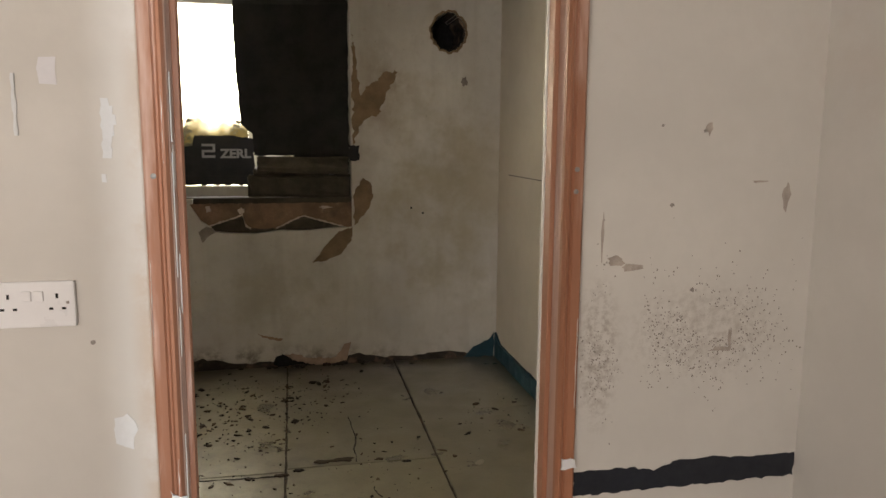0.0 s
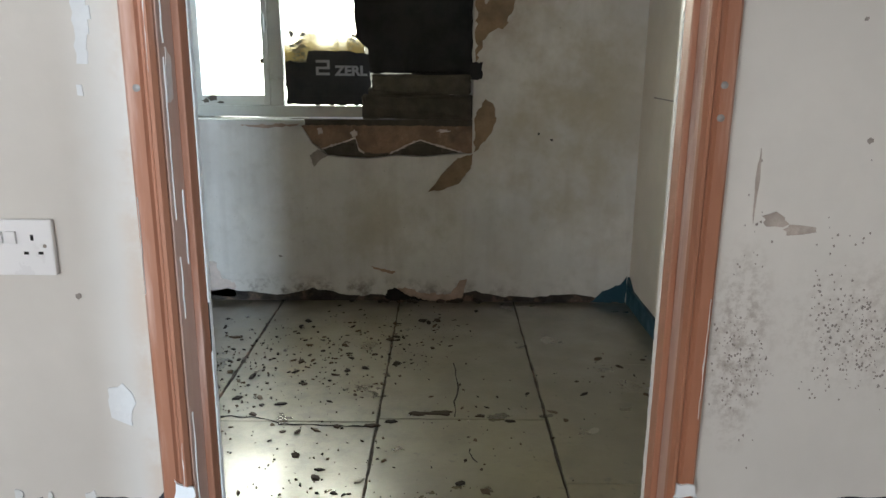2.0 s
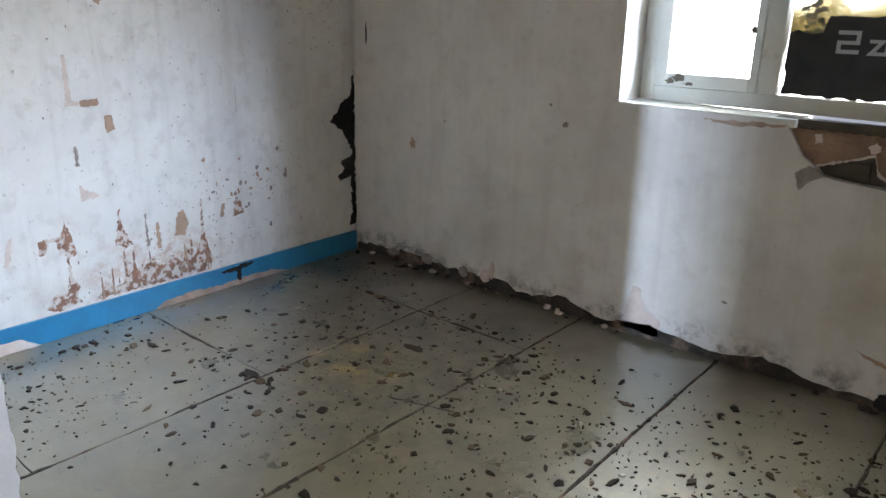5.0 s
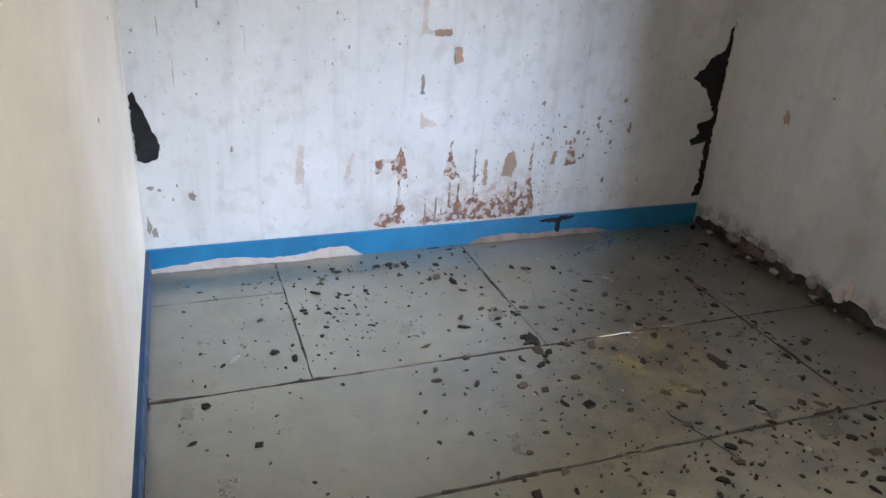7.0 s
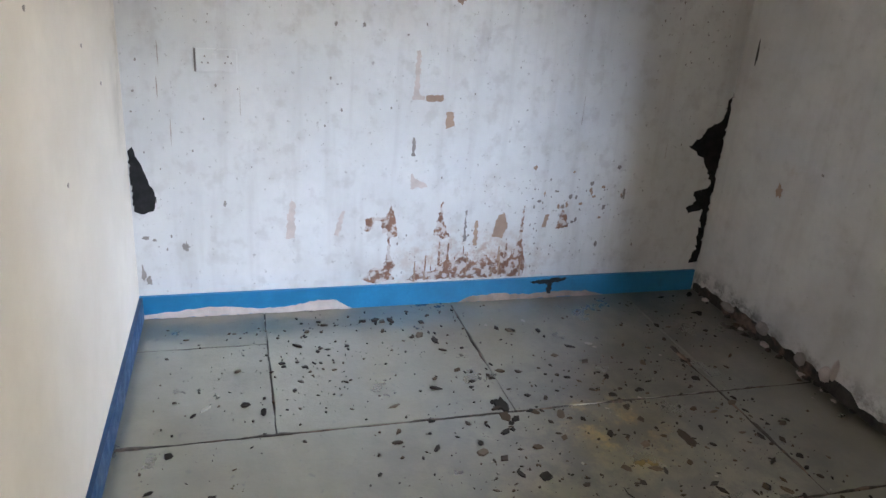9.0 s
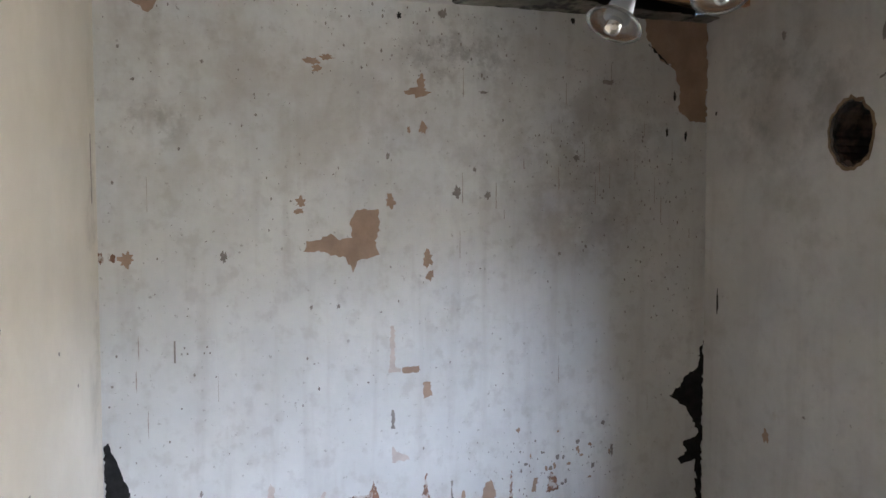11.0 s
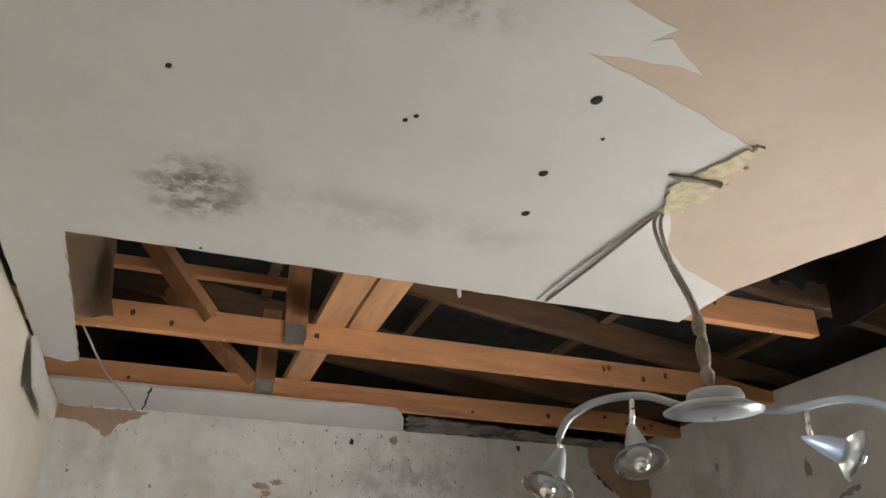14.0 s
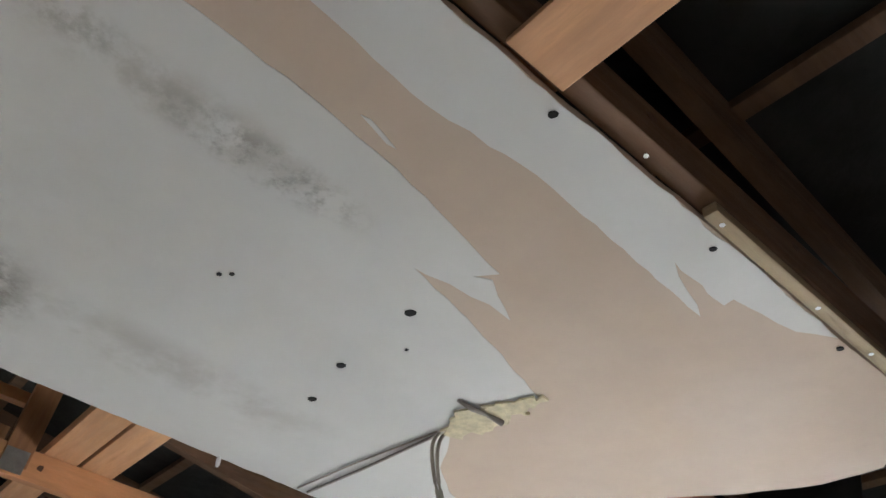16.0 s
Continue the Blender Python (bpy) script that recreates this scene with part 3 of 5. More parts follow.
for x, y in ((-0.736, 0.885), (-1.346, 0.87)):
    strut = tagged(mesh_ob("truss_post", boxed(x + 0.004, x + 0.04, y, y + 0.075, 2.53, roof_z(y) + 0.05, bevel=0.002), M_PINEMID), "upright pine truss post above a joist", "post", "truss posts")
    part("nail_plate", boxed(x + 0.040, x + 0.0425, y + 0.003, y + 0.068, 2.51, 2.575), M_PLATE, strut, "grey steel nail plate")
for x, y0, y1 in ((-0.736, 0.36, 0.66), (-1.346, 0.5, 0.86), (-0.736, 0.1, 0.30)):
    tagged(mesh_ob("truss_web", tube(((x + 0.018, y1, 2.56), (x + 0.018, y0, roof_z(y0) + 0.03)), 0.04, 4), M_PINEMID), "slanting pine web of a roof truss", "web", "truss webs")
tagged(mesh_ob("roof_brace", boxed(-0.775, -0.739, 0.1, 0.95, 2.72, 2.755, bevel=0.002), M_PINE), "narrow pine brace nailed along the truss", "brace")
tagged(mesh_ob("noggin", boxed(1.204, 1.798, 0.936, 1.036, 2.4925, 2.5028, bevel=0.002), M_PINEX), "pale orange pine noggin between two joists", "noggin")
strip = tagged(mesh_ob("edge_batten", boxed(1.203, 1.226, 1.33, 2.30, 2.484, 2.503, bevel=0.002), M_OLDPINE), "pale weathered batten nailed under a joist beside the ceiling board", "batten")
for y in (1.36, 1.62, 1.79, 2.05):
    part("nail", lathe(((0.0045, 0.0), (0.0045, -0.002), (0.0013, -0.0025), (0.0013, -0.01)), pose(1.214, y, 2.4835, 180), 8), M_SOCKET, strip, "pale plasterboard nail")
drape = bmesh.new()
drape_rows = []
for i in range(9):
    f = i / 8
    drape_rows.append([drape.verts.new((-0.50 - 0.16 * f + 0.02 * math.sin(5 * k / 6 + 3 * f), 0.205 + 0.145 * k / 6 * (1 - 0.25 * f) + 0.075 * f + 0.012 * noise.noise((f * 4, k * 0.7, 2)), 2.80 - 0.29 * f)) for k in range(7)])
for a, b in zip(drape_rows, drape_rows[1:]):
    for k in range(6):
        drape.faces.new((a[k], a[k + 1], b[k + 1], b[k]))
bmesh.ops.solidify(drape, geom=drape.faces[:], thickness=0.003)
tagged(mesh_ob("hanging_paper", drape, M_BUILDPAPER, None, "", True), "torn brown building paper hanging between roof timbers", "paper")
scrap = prism(ragged([(2.13, 2.62), (2.17, 2.585), (2.22, 2.60), (2.26, 2.575), (2.30, 2.61), (2.42, 2.63), (2.42, 2.70), (2.18, 2.715), (2.15, 2.67)], 0.008, 0.012, 21), lambda a, b, d: (0.055 + d, a, b), 0.0, 0.004)
tagged(mesh_ob("felt_scrap", scrap, M_FELT), "ragged black felt scrap hanging beside a joist", "felt")
clump = bmesh.new()
bmesh.ops.create_icosphere(clump, subdivisions=2, radius=1, matrix=Matrix.Translation((-0.074, 1.245, 2.474)) @ Matrix.Diagonal((0.006, 0.006, 0.014, 1)))
for v in clump.verts:
    v.co += v.normal * 0.003 * noise.noise(v.co * 150)
tagged(mesh_ob("plaster_clump", clump, M_WHITEFILL), "white plaster clump hanging at the ceiling board's edge", "plaster clump")
# Besides ragged felt, this black sheet stands for the unlit void behind.
sheet = prism(ragged([(0.0, 2.51), (0.9, 2.51), (0.9, 2.78), (0.0, 2.78)], 0.012, 0.05, 8), lambda a, b, d: (a, 2.425 + d, b), 0.0, 0.004)
tagged(mesh_ob("hanging_felt", sheet, M_FELT), "black felt at a joist's end, also standing for the dark void", "felt")

# ---- ceiling boards ----
board_outline = [(-0.09, 0.305), (-1.03, 0.275), (-1.06, 0.24), (-1.02, 0.165), (1.19, 0.165), (1.197, 1.9), (1.14, 2.1), (1.04, 2.2), (0.91, 2.2), (0.75, 2.14), (0.61, 2.06), (0.50, 2.05), (0.34, 1.985), (0.23, 1.955), (0.14, 1.925), (-0.085, 1.925)]
ceiling = structure("ceiling", prism(ragged(board_outline, 0.0022, 0.03, 2), plane_ceiling, -0.0125, 0.0), M_BOARD, "remaining plasterboard ceiling, white paper skin torn off in strips", "ceiling")
west_skin = [(-0.088, 0.306), (-1.03, 0.276), (-1.058, 0.24), (-1.018, 0.166), (0.985, 0.166), (0.982, 0.6), (0.975, 0.80), (0.955, 0.97), (0.90, 1.225), (0.865, 1.20), (0.88, 1.23), (0.825, 1.325), (0.83, 1.27), (0.81, 1.12), (0.765, 1.30), (0.688, 1.542), (0.60, 1.50), (0.46, 1.51), (0.40, 1.56), (0.30, 1.62), (0.22, 1.72), (0.16, 1.865), (0.13, 1.922), (-0.084, 1.924)]
part("paper_skin", prism(ragged(west_skin, 0.003, 0.03, 5), plane_ceiling, 0.0, 0.0013), M_SKIN, ceiling, "white painted paper face with grey mould")
east_skin = [(1.09, 0.166), (1.19, 0.166), (1.196, 1.72), (1.155, 1.66), (1.13, 1.52), (1.108, 1.525), (1.115, 1.385), (1.066, 1.525), (1.078, 1.31), (1.088, 1.11), (1.07, 0.90), (1.088, 0.73)]
part("paper_skin", prism(ragged(east_skin, 0.003, 0.03, 6), plane_ceiling, 0.0, 0.0013), M_SKIN, ceiling, "white painted paper strip")
part("paper_scrap", prism(ragged([(0.996, 0.875), (1.0, 0.89), (0.984, 0.945), (0.982, 0.93)], 0.002, 0.02, 6), plane_ceiling, 0.0, 0.0012), M_SKIN, ceiling)
for a, b, r in ((0.713, 1.193, 0.011), (0.482, 1.209, 0.010), (0.33, 1.243, 0.010), (0.553, 0.905, 0.005), (0.57, 0.92, 0.005), (0.56, 0.511, 0.006), (1.19 - 0.015, 1.05, 0.007), (1.174, 1.398, 0.006), (-0.07, 0.6, 0.004), (0.62, 1.26, 0.004), (1.183, 1.75, 0.006)):
    part("screw_hole", prism(ring(a, b, r, r * 0.85, 10, 0.15, 1), plane_ceiling, 0.0, 0.003), M_BLACK, ceiling)
part("torn_gypsum", prism(ragged([(0.44, 1.50), (0.52, 1.47), (0.66, 1.515), (0.70, 1.54), (0.66, 1.56), (0.54, 1.56), (0.45, 1.555)], 0.012, 0.012, 3), plane_ceiling, 0.0, 0.006), M_FOAM, ceiling, "crumbling yellowish gypsum round the cable")
part("old_cable_end", tube(((0.563, 1.44, H - 0.005), (0.568, 1.475, H - 0.010), (0.572, 1.51, H - 0.009), (0.578, 1.55, H - 0.014)), 0.007, 8, [0.003, 0.006, 0.004, 0.007]), M_GREY, ceiling, "grey stub of an old cable")
# Thin grey tubes stand for a shadowed groove across the board.
for k, (dx, m) in enumerate(((0.0, M_GREY), (0.03, M_CABLE))):
    part("taped_wire", tube(((0.43, 1.508 - dx * 0.3, H - 0.004), (0.16, 1.505 - dx, H - 0.004), (-0.07, 1.495 - dx, H - 0.004)), 0.0034 - 0.0014 * k, 6), m, ceiling)
remnant = [(XW + 0.001, 0.165), (-1.27, 0.165), (-1.268, 1.43), (-1.40, 1.50), (XW + 0.001, 1.56)]
rem = structure("ceiling_remnant", prism(ragged(remnant, 0.004, 0.05, 3), plane_ceiling, -0.0125, 0.0), M_SKIN, "narrow white plasterboard remnant along the wall", "ceiling")
part("crack", prism(ragged([(-1.595, 0.468), (-1.27, 0.50), (-1.27, 0.507), (-1.595, 0.474)], 0.004, 0.03, 3), plane_ceiling, 0.0, 0.002), M_BLACK, rem)
tagged(mesh_ob("wall_plate_paper", prism(ragged([(XW + 0.002, 1.58), (-1.36, 1.50), (-1.40, 1.9), (-1.47, 2.3), (-1.50, 2.80), (XW + 0.002, 2.80)], 0.014, 0.03, 4), plane_ceiling, -0.011, -0.004), M_TOPPAPER), "torn grey paper along the wall's top", "paper")
flap = bmesh.new()
for a, b, c, d in (((-0.80, 0.165, 2.478), (-1.02, 0.168, 2.47), (-1.30, 0.19, 2.34), (-0.86, 0.19, 2.34)),):
    lo = [flap.verts.new(p) for p in (a, b, c, d)]
    hi = [flap.verts.new((p[0], p[1] + 0.0125, p[2])) for p in (a, b, c, d)]
    bmesh.ops.convex_hull(flap, input=lo + hi)
tagged(mesh_ob("hanging_board_scrap", flap, M_SKIN), "broken plasterboard scrap hanging against the wall", "plasterboard scrap")
tagged(mesh_ob("hanging_wire", tube(smooth_line(((-0.72, 0.30, 2.51), (-1.0, 0.36, 2.46), (-1.3, 0.42, 2.46), (-1.59, 0.44, 2.485))), 0.0035, 6), M_CABLE), "thin pale wire hanging below the joists", "wire")

# ---- doorway ----
door = tagged(new("door_1"), "open doorway with stripped brown wooden frame", "doorway", kind="structure")


def moulding(name, x0, x1, flip, parent, label):
    """An upright architrave with an ogee-like ridge."""
    w = (x1 - x0) / 0.078
    prof = [(a * w, b) for a, b in ((0.0, 0.0), (0.0, 0.016), (0.008, 0.020), (0.040, 0.020), (0.046, 0.014), (0.052, 0.014), (0.060, 0.022), (0.070, 0.022), (0.078, 0.012), (0.078, 0.0))]
    bm = bmesh.new()
    pts = [((x1 - a) if flip else (x0 + a), -b) for a, b in prof]
    lo, hi = [bm.verts.new((x, y, 0.0)) for x, y in pts], [bm.verts.new((x, y, DH + 0.07)) for x, y in pts]
    bm.faces.new(lo)
    bm.faces.new(hi)
    for i in range(len(pts)):
        j = (i + 1) % len(pts)
        bm.faces.new((lo[i], lo[j], hi[j], hi[i]))
    return part(name, bm, M_FRAMEWOOD, parent, label)


arch_l = moulding("architrave", 0.950, 0.996, False, door, "stripped reddish-brown architrave with white paint specks")
arch_r = moulding("architrave", 1.776, 1.818, True, door, "stripped reddish-brown architrave with white paint specks")
part("architrave", boxed(0.950, 1.818, -0.02, 0.0, DH + 0.002, DH + 0.07, bevel=0.004), M_FRAMEWOOD, door)
for x0, x1, s in ((0.978, 0.998, 1), (1.782, 1.802, -1)):
    part("lining", boxed(x0, x1, -0.004, 0.128, 0, DH, bevel=0.003), M_LINING, door, "pinkish stripped door lining")
    a, b = (0.998, 1.010) if s > 0 else (1.770, 1.782)
    part("door_stop", boxed(a, b, 0.054, 0.092, 0, DH, bevel=0.003), M_FRAMEWOOD, door)
    a, b = (0.990, 1.001) if s > 0 else (1.779, 1.790)
    part("paint_edge", prism(ragged([(0.124, 0.0), (0.138, 0.0), (0.138, DH), (0.124, DH)], 0.0022, 0.008, 4), lambda u, v, d, a=a, b=b: (a + (b - a) * d, u, v), 0.0, 1.0), M_WHITEPAINT, door, "chipped white paint edge")
part("lining", boxed(0.998, 1.782, -0.004, 0.128, DH - 0.02, DH, bevel=0.003), M_LINING, door)
for x, z in ((0.968, 1.257), (1.801, 1.268), (1.800, 1.222)):
    part("screw", lathe(((0.0055, 0.0), (0.0055, 0.002), (0.002, 0.003)), pose(x, -0.0195, z, 90), 10), M_PLATE, door)
part("paint_scrap", prism(ragged([(1.784, 0.612), (1.822, 0.612), (1.818, 0.632), (1.787, 0.634)], 0.003, 0.01, 4), plane_hall, 0.018, 0.0235), M_WHITEFILL, door, "scrap of white filler")
part("paint_scrap", prism(ragged([(0.968, 0.60), (1.0, 0.585), (1.005, 0.615), (0.97, 0.635)], 0.004, 0.01, 5), plane_hall, 0.018, 0.0225), M_WHITEFILL, door)


def paint_line(at, z0, z1, w, plane, d0, d1, seed, material):
    """A long thin ragged run of paint, thick and thin by turns."""
    rg = random.Random(seed)
    n = max(4, int((z1 - z0) / 0.012))
    left, right = [], []
    drift = 0.0
    for i in range(n + 1):
        z = z0 + (z1 - z0) * i / n
        drift = 0.8 * drift + rg.uniform(-0.7, 0.7) * w
        t = 0.6 * w * max(0.06, rg.uniform(0.2, 1.3) * (0.5 + 1.6 * noise.noise((z * 22, seed, 0))))
        if i in (0, n):
            t = w * 0.1
        left.append((at + drift - t, z))
        right.append((at + drift + t, z))
    part("paint_line", prism(left + right[::-1], plane, d0, d1), material, door)


k = 0
for at, z0, z1, w in ((0.988, 0.62, 0.70, 0.0016), (0.987, 1.28, 1.42, 0.0012), (0.954, 0.95, 1.1, 0.001), (1.812, 0.75, 0.95, 0.001)):
    k += 1
    paint_line(at, z0, z1, w, plane_hall, 0.012, 0.0226 + 0.0001 * k, k, M_WHITEPAINT)
for at, z0, z1, w, fx in ((0.012, 0.90, 1.0, 0.0028, 0.9985), (0.008, 1.06, 1.30, 0.0014, 0.9985), (0.010, 0.55, 0.74, 0.0018, 0.9985), (0.046, 0.98, 1.1, 0.0014, 0.9985), (0.012, 1.32, 1.45, 0.0022, 0.9985)):
    k += 1
    paint_line(at, z0, z1, w, lambda u, v, d, fx=fx: (fx + d, u, v), -0.002, 0.0006 + 0.0001 * k, k, M_WHITEPAINT)
part("paint_scrap", prism(ragged([(0.014, 1.235), (0.036, 1.24), (0.038, 1.30), (0.02, 1.315), (0.012, 1.28)], 0.002, 0.008, 9), lambda u, v, d: (0.998 + d, u, v), -0.002, 0.0012), M_TORN, door, "pale grey-pink bare patch")
latch = part("hinge_plate", boxed(0.998, 1.0015, 0.096, 0.123, 0.80, 0.89, bevel=0.001), M_BLACK, door, "dark rusted hinge plate")

# ---- marks on the hall wall ----
band_a = [(0.0, 0.537), (0.945, 0.537), (0.947, 0.60), (0.93, 0.585), (0.86, 0.588), (0.80, 0.583), (0.797, 0.553), (0.745, 0.55), (0.74, 0.588), (0.71, 0.583), (0.70, 0.55), (0.67, 0.552), (0.665, 0.586), (0.645, 0.587), (0.625, 0.57), (0.60, 0.583), (0.55, 0.573), (0.54, 0.54), (0.52, 0.545), (0.51, 0.585), (0.44, 0.592), (0.35, 0.58), (0.2, 0.59), (0.0, 0.585)]
patch("border_strip", wall_south, plane_hall, band_a, M_BAND, "ragged black-blue paper border", 0.003, 0.012, 3)
band_b = [(0.0, 0.38), (0.95, 0.38), (0.95, 0.468), (0.86, 0.468), (0.82, 0.455), (0.70, 0.445), (0.66, 0.46), (0.64, 0.43), (0.60, 0.42), (0.57, 0.455), (0.48, 0.465), (0.2, 0.466), (0.0, 0.466)]
patch("border_strip", wall_south, plane_hall, band_b, M_BAND, "ragged black-blue paper border", 0.004, 0.012, 4)
band_c = [(1.824, 0.534), (2.38, 0.538), (2.38, 0.595), (2.27, 0.592), (2.2, 0.598), (2.165, 0.603), (2.08, 0.60), (2.02, 0.578), (1.96, 0.592), (1.824, 0.59)]
patch("border_strip", wall_south, plane_hall, band_c, M_BAND, "ragged black-blue paper border", 0.003, 0.012, 5)
patch("border_strip", wall_south, plane_hall, [(1.824, 0.38), (2.38, 0.38), (2.38, 0.466), (1.824, 0.464)], M_BAND, "black-blue paper border", 0.001, 0.05, 6)
rg = random.Random(77)
for k in range(26):
    x = rg.uniform(0.2, 0.93)
    z, w, h = rg.choice((0.585, 0.575, 0.545, 0.46)) + rg.uniform(-0.006, 0.006), rg.uniform(0.003, 0.010), rg.uniform(0.004, 0.016)
    part("scraped_paper", prism(ring(x, z, w, h, 9, 0.5, k), plane_hall, -0.002, 0.0026 + 0.00005 * k), M_WHITEFILL if k % 3 else M_BAND, wall_south)
patch("filler_patch", wall_south, plane_hall, [(0.872, 0.735), (0.905, 0.72), (0.91, 0.77), (0.895, 0.795), (0.87, 0.785)], M_WHITEFILL, "dab of white filler", 0.004, 0.012, 7)
for k, (x, z0, z1, w) in enumerate(((0.885, 1.29, 1.40, 0.008), (0.893, 1.33, 1.385, 0.006), (0.878, 1.245, 1.26, 0.004), (0.90, 1.35, 1.37, 0.004), (0.61, 1.32, 1.45, 0.003), (0.665, 1.35, 1.44, 0.003), (0.735, 1.33, 1.44, 0.003))):
    patch("scraped_paint", wall_south, plane_hall, [(x - w, z0), (x + w, z0), (x + w, z1), (x - w, z1)], M_WHITEFILL, "", w * 0.45, 0.012, 10 + k, 0.0012 + 0.0004 * k)
patch("chalky_smear", wall_south, plane_hall, [(0.45, 1.40), (0.52, 1.43), (0.60, 1.41), (0.66, 1.43), (0.70, 1.44), (0.72, 1.48), (0.45, 1.50)], M_CHALK, "", 0.008, 0.012, 8, 0.0012)
patch("chalky_smear", wall_south, plane_hall, [(0.78, 1.42), (0.81, 1.42), (0.81, 1.47), (0.78, 1.47)], M_CHALK, "", 0.008, 0.02, 8, 0.0012)
for pts in (((0.655, 0.835), (0.62, 0.862), (0.575, 0.865), (0.545, 0.835), (0.56, 0.80), (0.60, 0.775), (0.632, 0.735), (0.625, 0.685), (0.58, 0.655), (0.52, 0.655), (0.475, 0.685)),
            ((0.475, 0.80), (0.472, 0.76), (0.468, 0.70))):
    line = [(p.x, p.y) for p in smooth_line([(a, b, 0) for a, b in pts], 4)]
    left, right = [], []
    for i, p in enumerate(line):
        q, r = line[max(i - 1, 0)], line[min(i + 1, len(line) - 1)]
        dx, dz = r[0] - q[0], r[1] - q[1]
        k = 0.013 / max(1e-6, math.hypot(dx, dz))
        left.append((p[0] - dz * k, p[1] + dx * k))
        right.append((p[0] + dz * k, p[1] - dx * k))
    bm = bmesh.new()
    va = [[bm.verts.new(plane_hall(p[0], p[1], d)) for p in side_pts] for side_pts in (left, right) for d in (-0.002, 0.0012)]
    for k in range(len(left) - 1):
        for a, b in ((1, 3), (0, 1), (2, 3)):
            bm.faces.new((va[a][k], va[a][k + 1], va[b][k + 1], va[b][k]))
    part("sprayed_curve", bm, M_CHALK, wall_south, "faint pale curved paint stroke")
rg = random.Random(5)
for x, z, w, h in ((1.945, 1.055, 0.03, 0.008), (1.905, 1.07, 0.02, 0.01), (1.872, 1.13, 0.003, 0.05), (2.03, 1.19, 0.006, 0.005), (2.11, 1.355, 0.008, 0.012), (2.31, 1.21, 0.010, 0.03), (2.10, 1.35, 0.004, 0.004), (2.0, 1.36, 0.003, 0.003), (2.17, 0.86, 0.03, 0.005), (2.19, 0.88, 0.004, 0.025), (2.09, 1.0, 0.006, 0.005), (2.24, 1.24, 0.02, 0.003), (0.84, 0.94, 0.004, 0.005)):
    part("scuff_mark", prism(ring(x, z, w, h, 12, 0.35, rg.randrange(99)), plane_hall, -0.002, 0.0012), M_SCUFF if w + h > 0.012 else M_GREY, wall_south)

dot_v, dot_f = [], []
for k in range(1300):
    x, z = rg.gauss(2.1, 0.14), rg.gauss(0.90, 0.065)
    if k % 6 == 0:
        x, z = rg.gauss(1.88, 0.03), rg.gauss(0.86, 0.1)
    if not 1.83 < x < 2.375 or noise.noise((x * 9, z * 9, 1)) < -0.12:
        continue
    q, o = rg.uniform(0.0006, 0.0021), len(dot_v)
    n = 5
    for d in (-0.001, 0.0008):
        dot_v += [plane_hall(x + q * math.cos(6.283 * i / n) * (0.7 + 0.5 * ((i * 7 + k) % 3) / 2), z + q * 1.25 * math.sin(6.283 * i / n), d) for i in range(n)]
    dot_f.append(tuple(range(o + n, o + 2 * n)))
    dot_f += [(o + i, o + (i + 1) % n, o + n + (i + 1) % n, o + n + i) for i in range(n)]
dots = bpy.data.meshes.new("mould_specks")
dots.from_pydata(dot_v, [], dot_f)
dots.materials.append(M_GREY)
dot_ob = new("mould_specks", dots)
dot_ob.parent = wall_south
tagged(dot_ob, "fine dark mould specks on the beige paint", kind="stuff")


def socket(name, x0, x1, z0, z1, label):
    s = empty(name, (0, 0, 0), label, "socket")
    part("faceplate", boxed(x0, x1, -0.0095, 0.0, z0, z1, bevel=0.003), M_SOCKET, s)
    cx, cz = (x0 + x1) / 2, (z0 + z1) / 2
    for k in (-1, 1):
        part("switch", boxed(cx + k * 0.0105 - 0.0085, cx + k * 0.0105 + 0.0085, -0.0135, -0.009, cz + 0.007, cz + 0.026, bevel=0.0015), M_SOCKET, s)
        ox = cx + k * 0.042
        for dx, dz, w, h in ((0, 0.016, 0.0022, 0.0045), (-0.011, -0.008, 0.0036, 0.0022), (0.011, -0.008, 0.0036, 0.0022)):
            part("pin_hole", boxed(ox + dx - w, ox + dx + w, -0.0102, -0.009, cz + dz - h, cz + dz + h), M_BLACK, s)
        part("screw", lathe(((0.003, 0.0), (0.003, 0.0012)), pose(cx + k * 0.060, -0.009, cz + 0.003, 90), 10), M_GREY, s)
    return s


socket("double_wall_socket", 0.670, 0.816, 0.975, 1.062, "white double switched wall socket on the hall wall")

# ---- window ----
window = tagged(new("window_1"), "dirty white plastic window, partly blocked with black sheets and rubble", "window", kind="structure")
window.location.x = WX
FY0, FY1 = 2.985, 3.055


def bar(name, x0, x1, z0, z1, parent, label="", y0=FY0, y1=FY1, m=None, bevel=0.004):
    return part(name, boxed(x0, x1, y0, y1, z0, z1, bevel=bevel), m or M_UPVC, parent, label)


bar("window_frame", 0.035, 0.095, 0.99, 2.115, window, "outer frame of dirty white plastic")
bar("window_frame", 1.545, 1.598, 0.99, 2.115, window)
bar("window_frame", 0.095, 1.545, 0.985, 1.045, window)
bar("window_frame", 0.095, 1.545, 2.06, 2.115, window)
bar("mullion", 0.515, 0.585, 1.045, 2.06, window)
sash = bar("sash", 0.098, 0.155, 1.047, 2.058, window, "opening sash of dirty white plastic", FY0 - 0.018, FY1 - 0.02)
bar("sash_rail", 0.486, 0.515, 1.047, 2.058, sash, "", FY0 - 0.018, FY1 - 0.02)
bar("sash_rail", 0.155, 0.486, 1.047, 1.10, sash, "", FY0 - 0.018, FY1 - 0.02)
bar("sash_rail", 0.155, 0.486, 2.0, 2.058, sash, "", FY0 - 0.018, FY1 - 0.02)
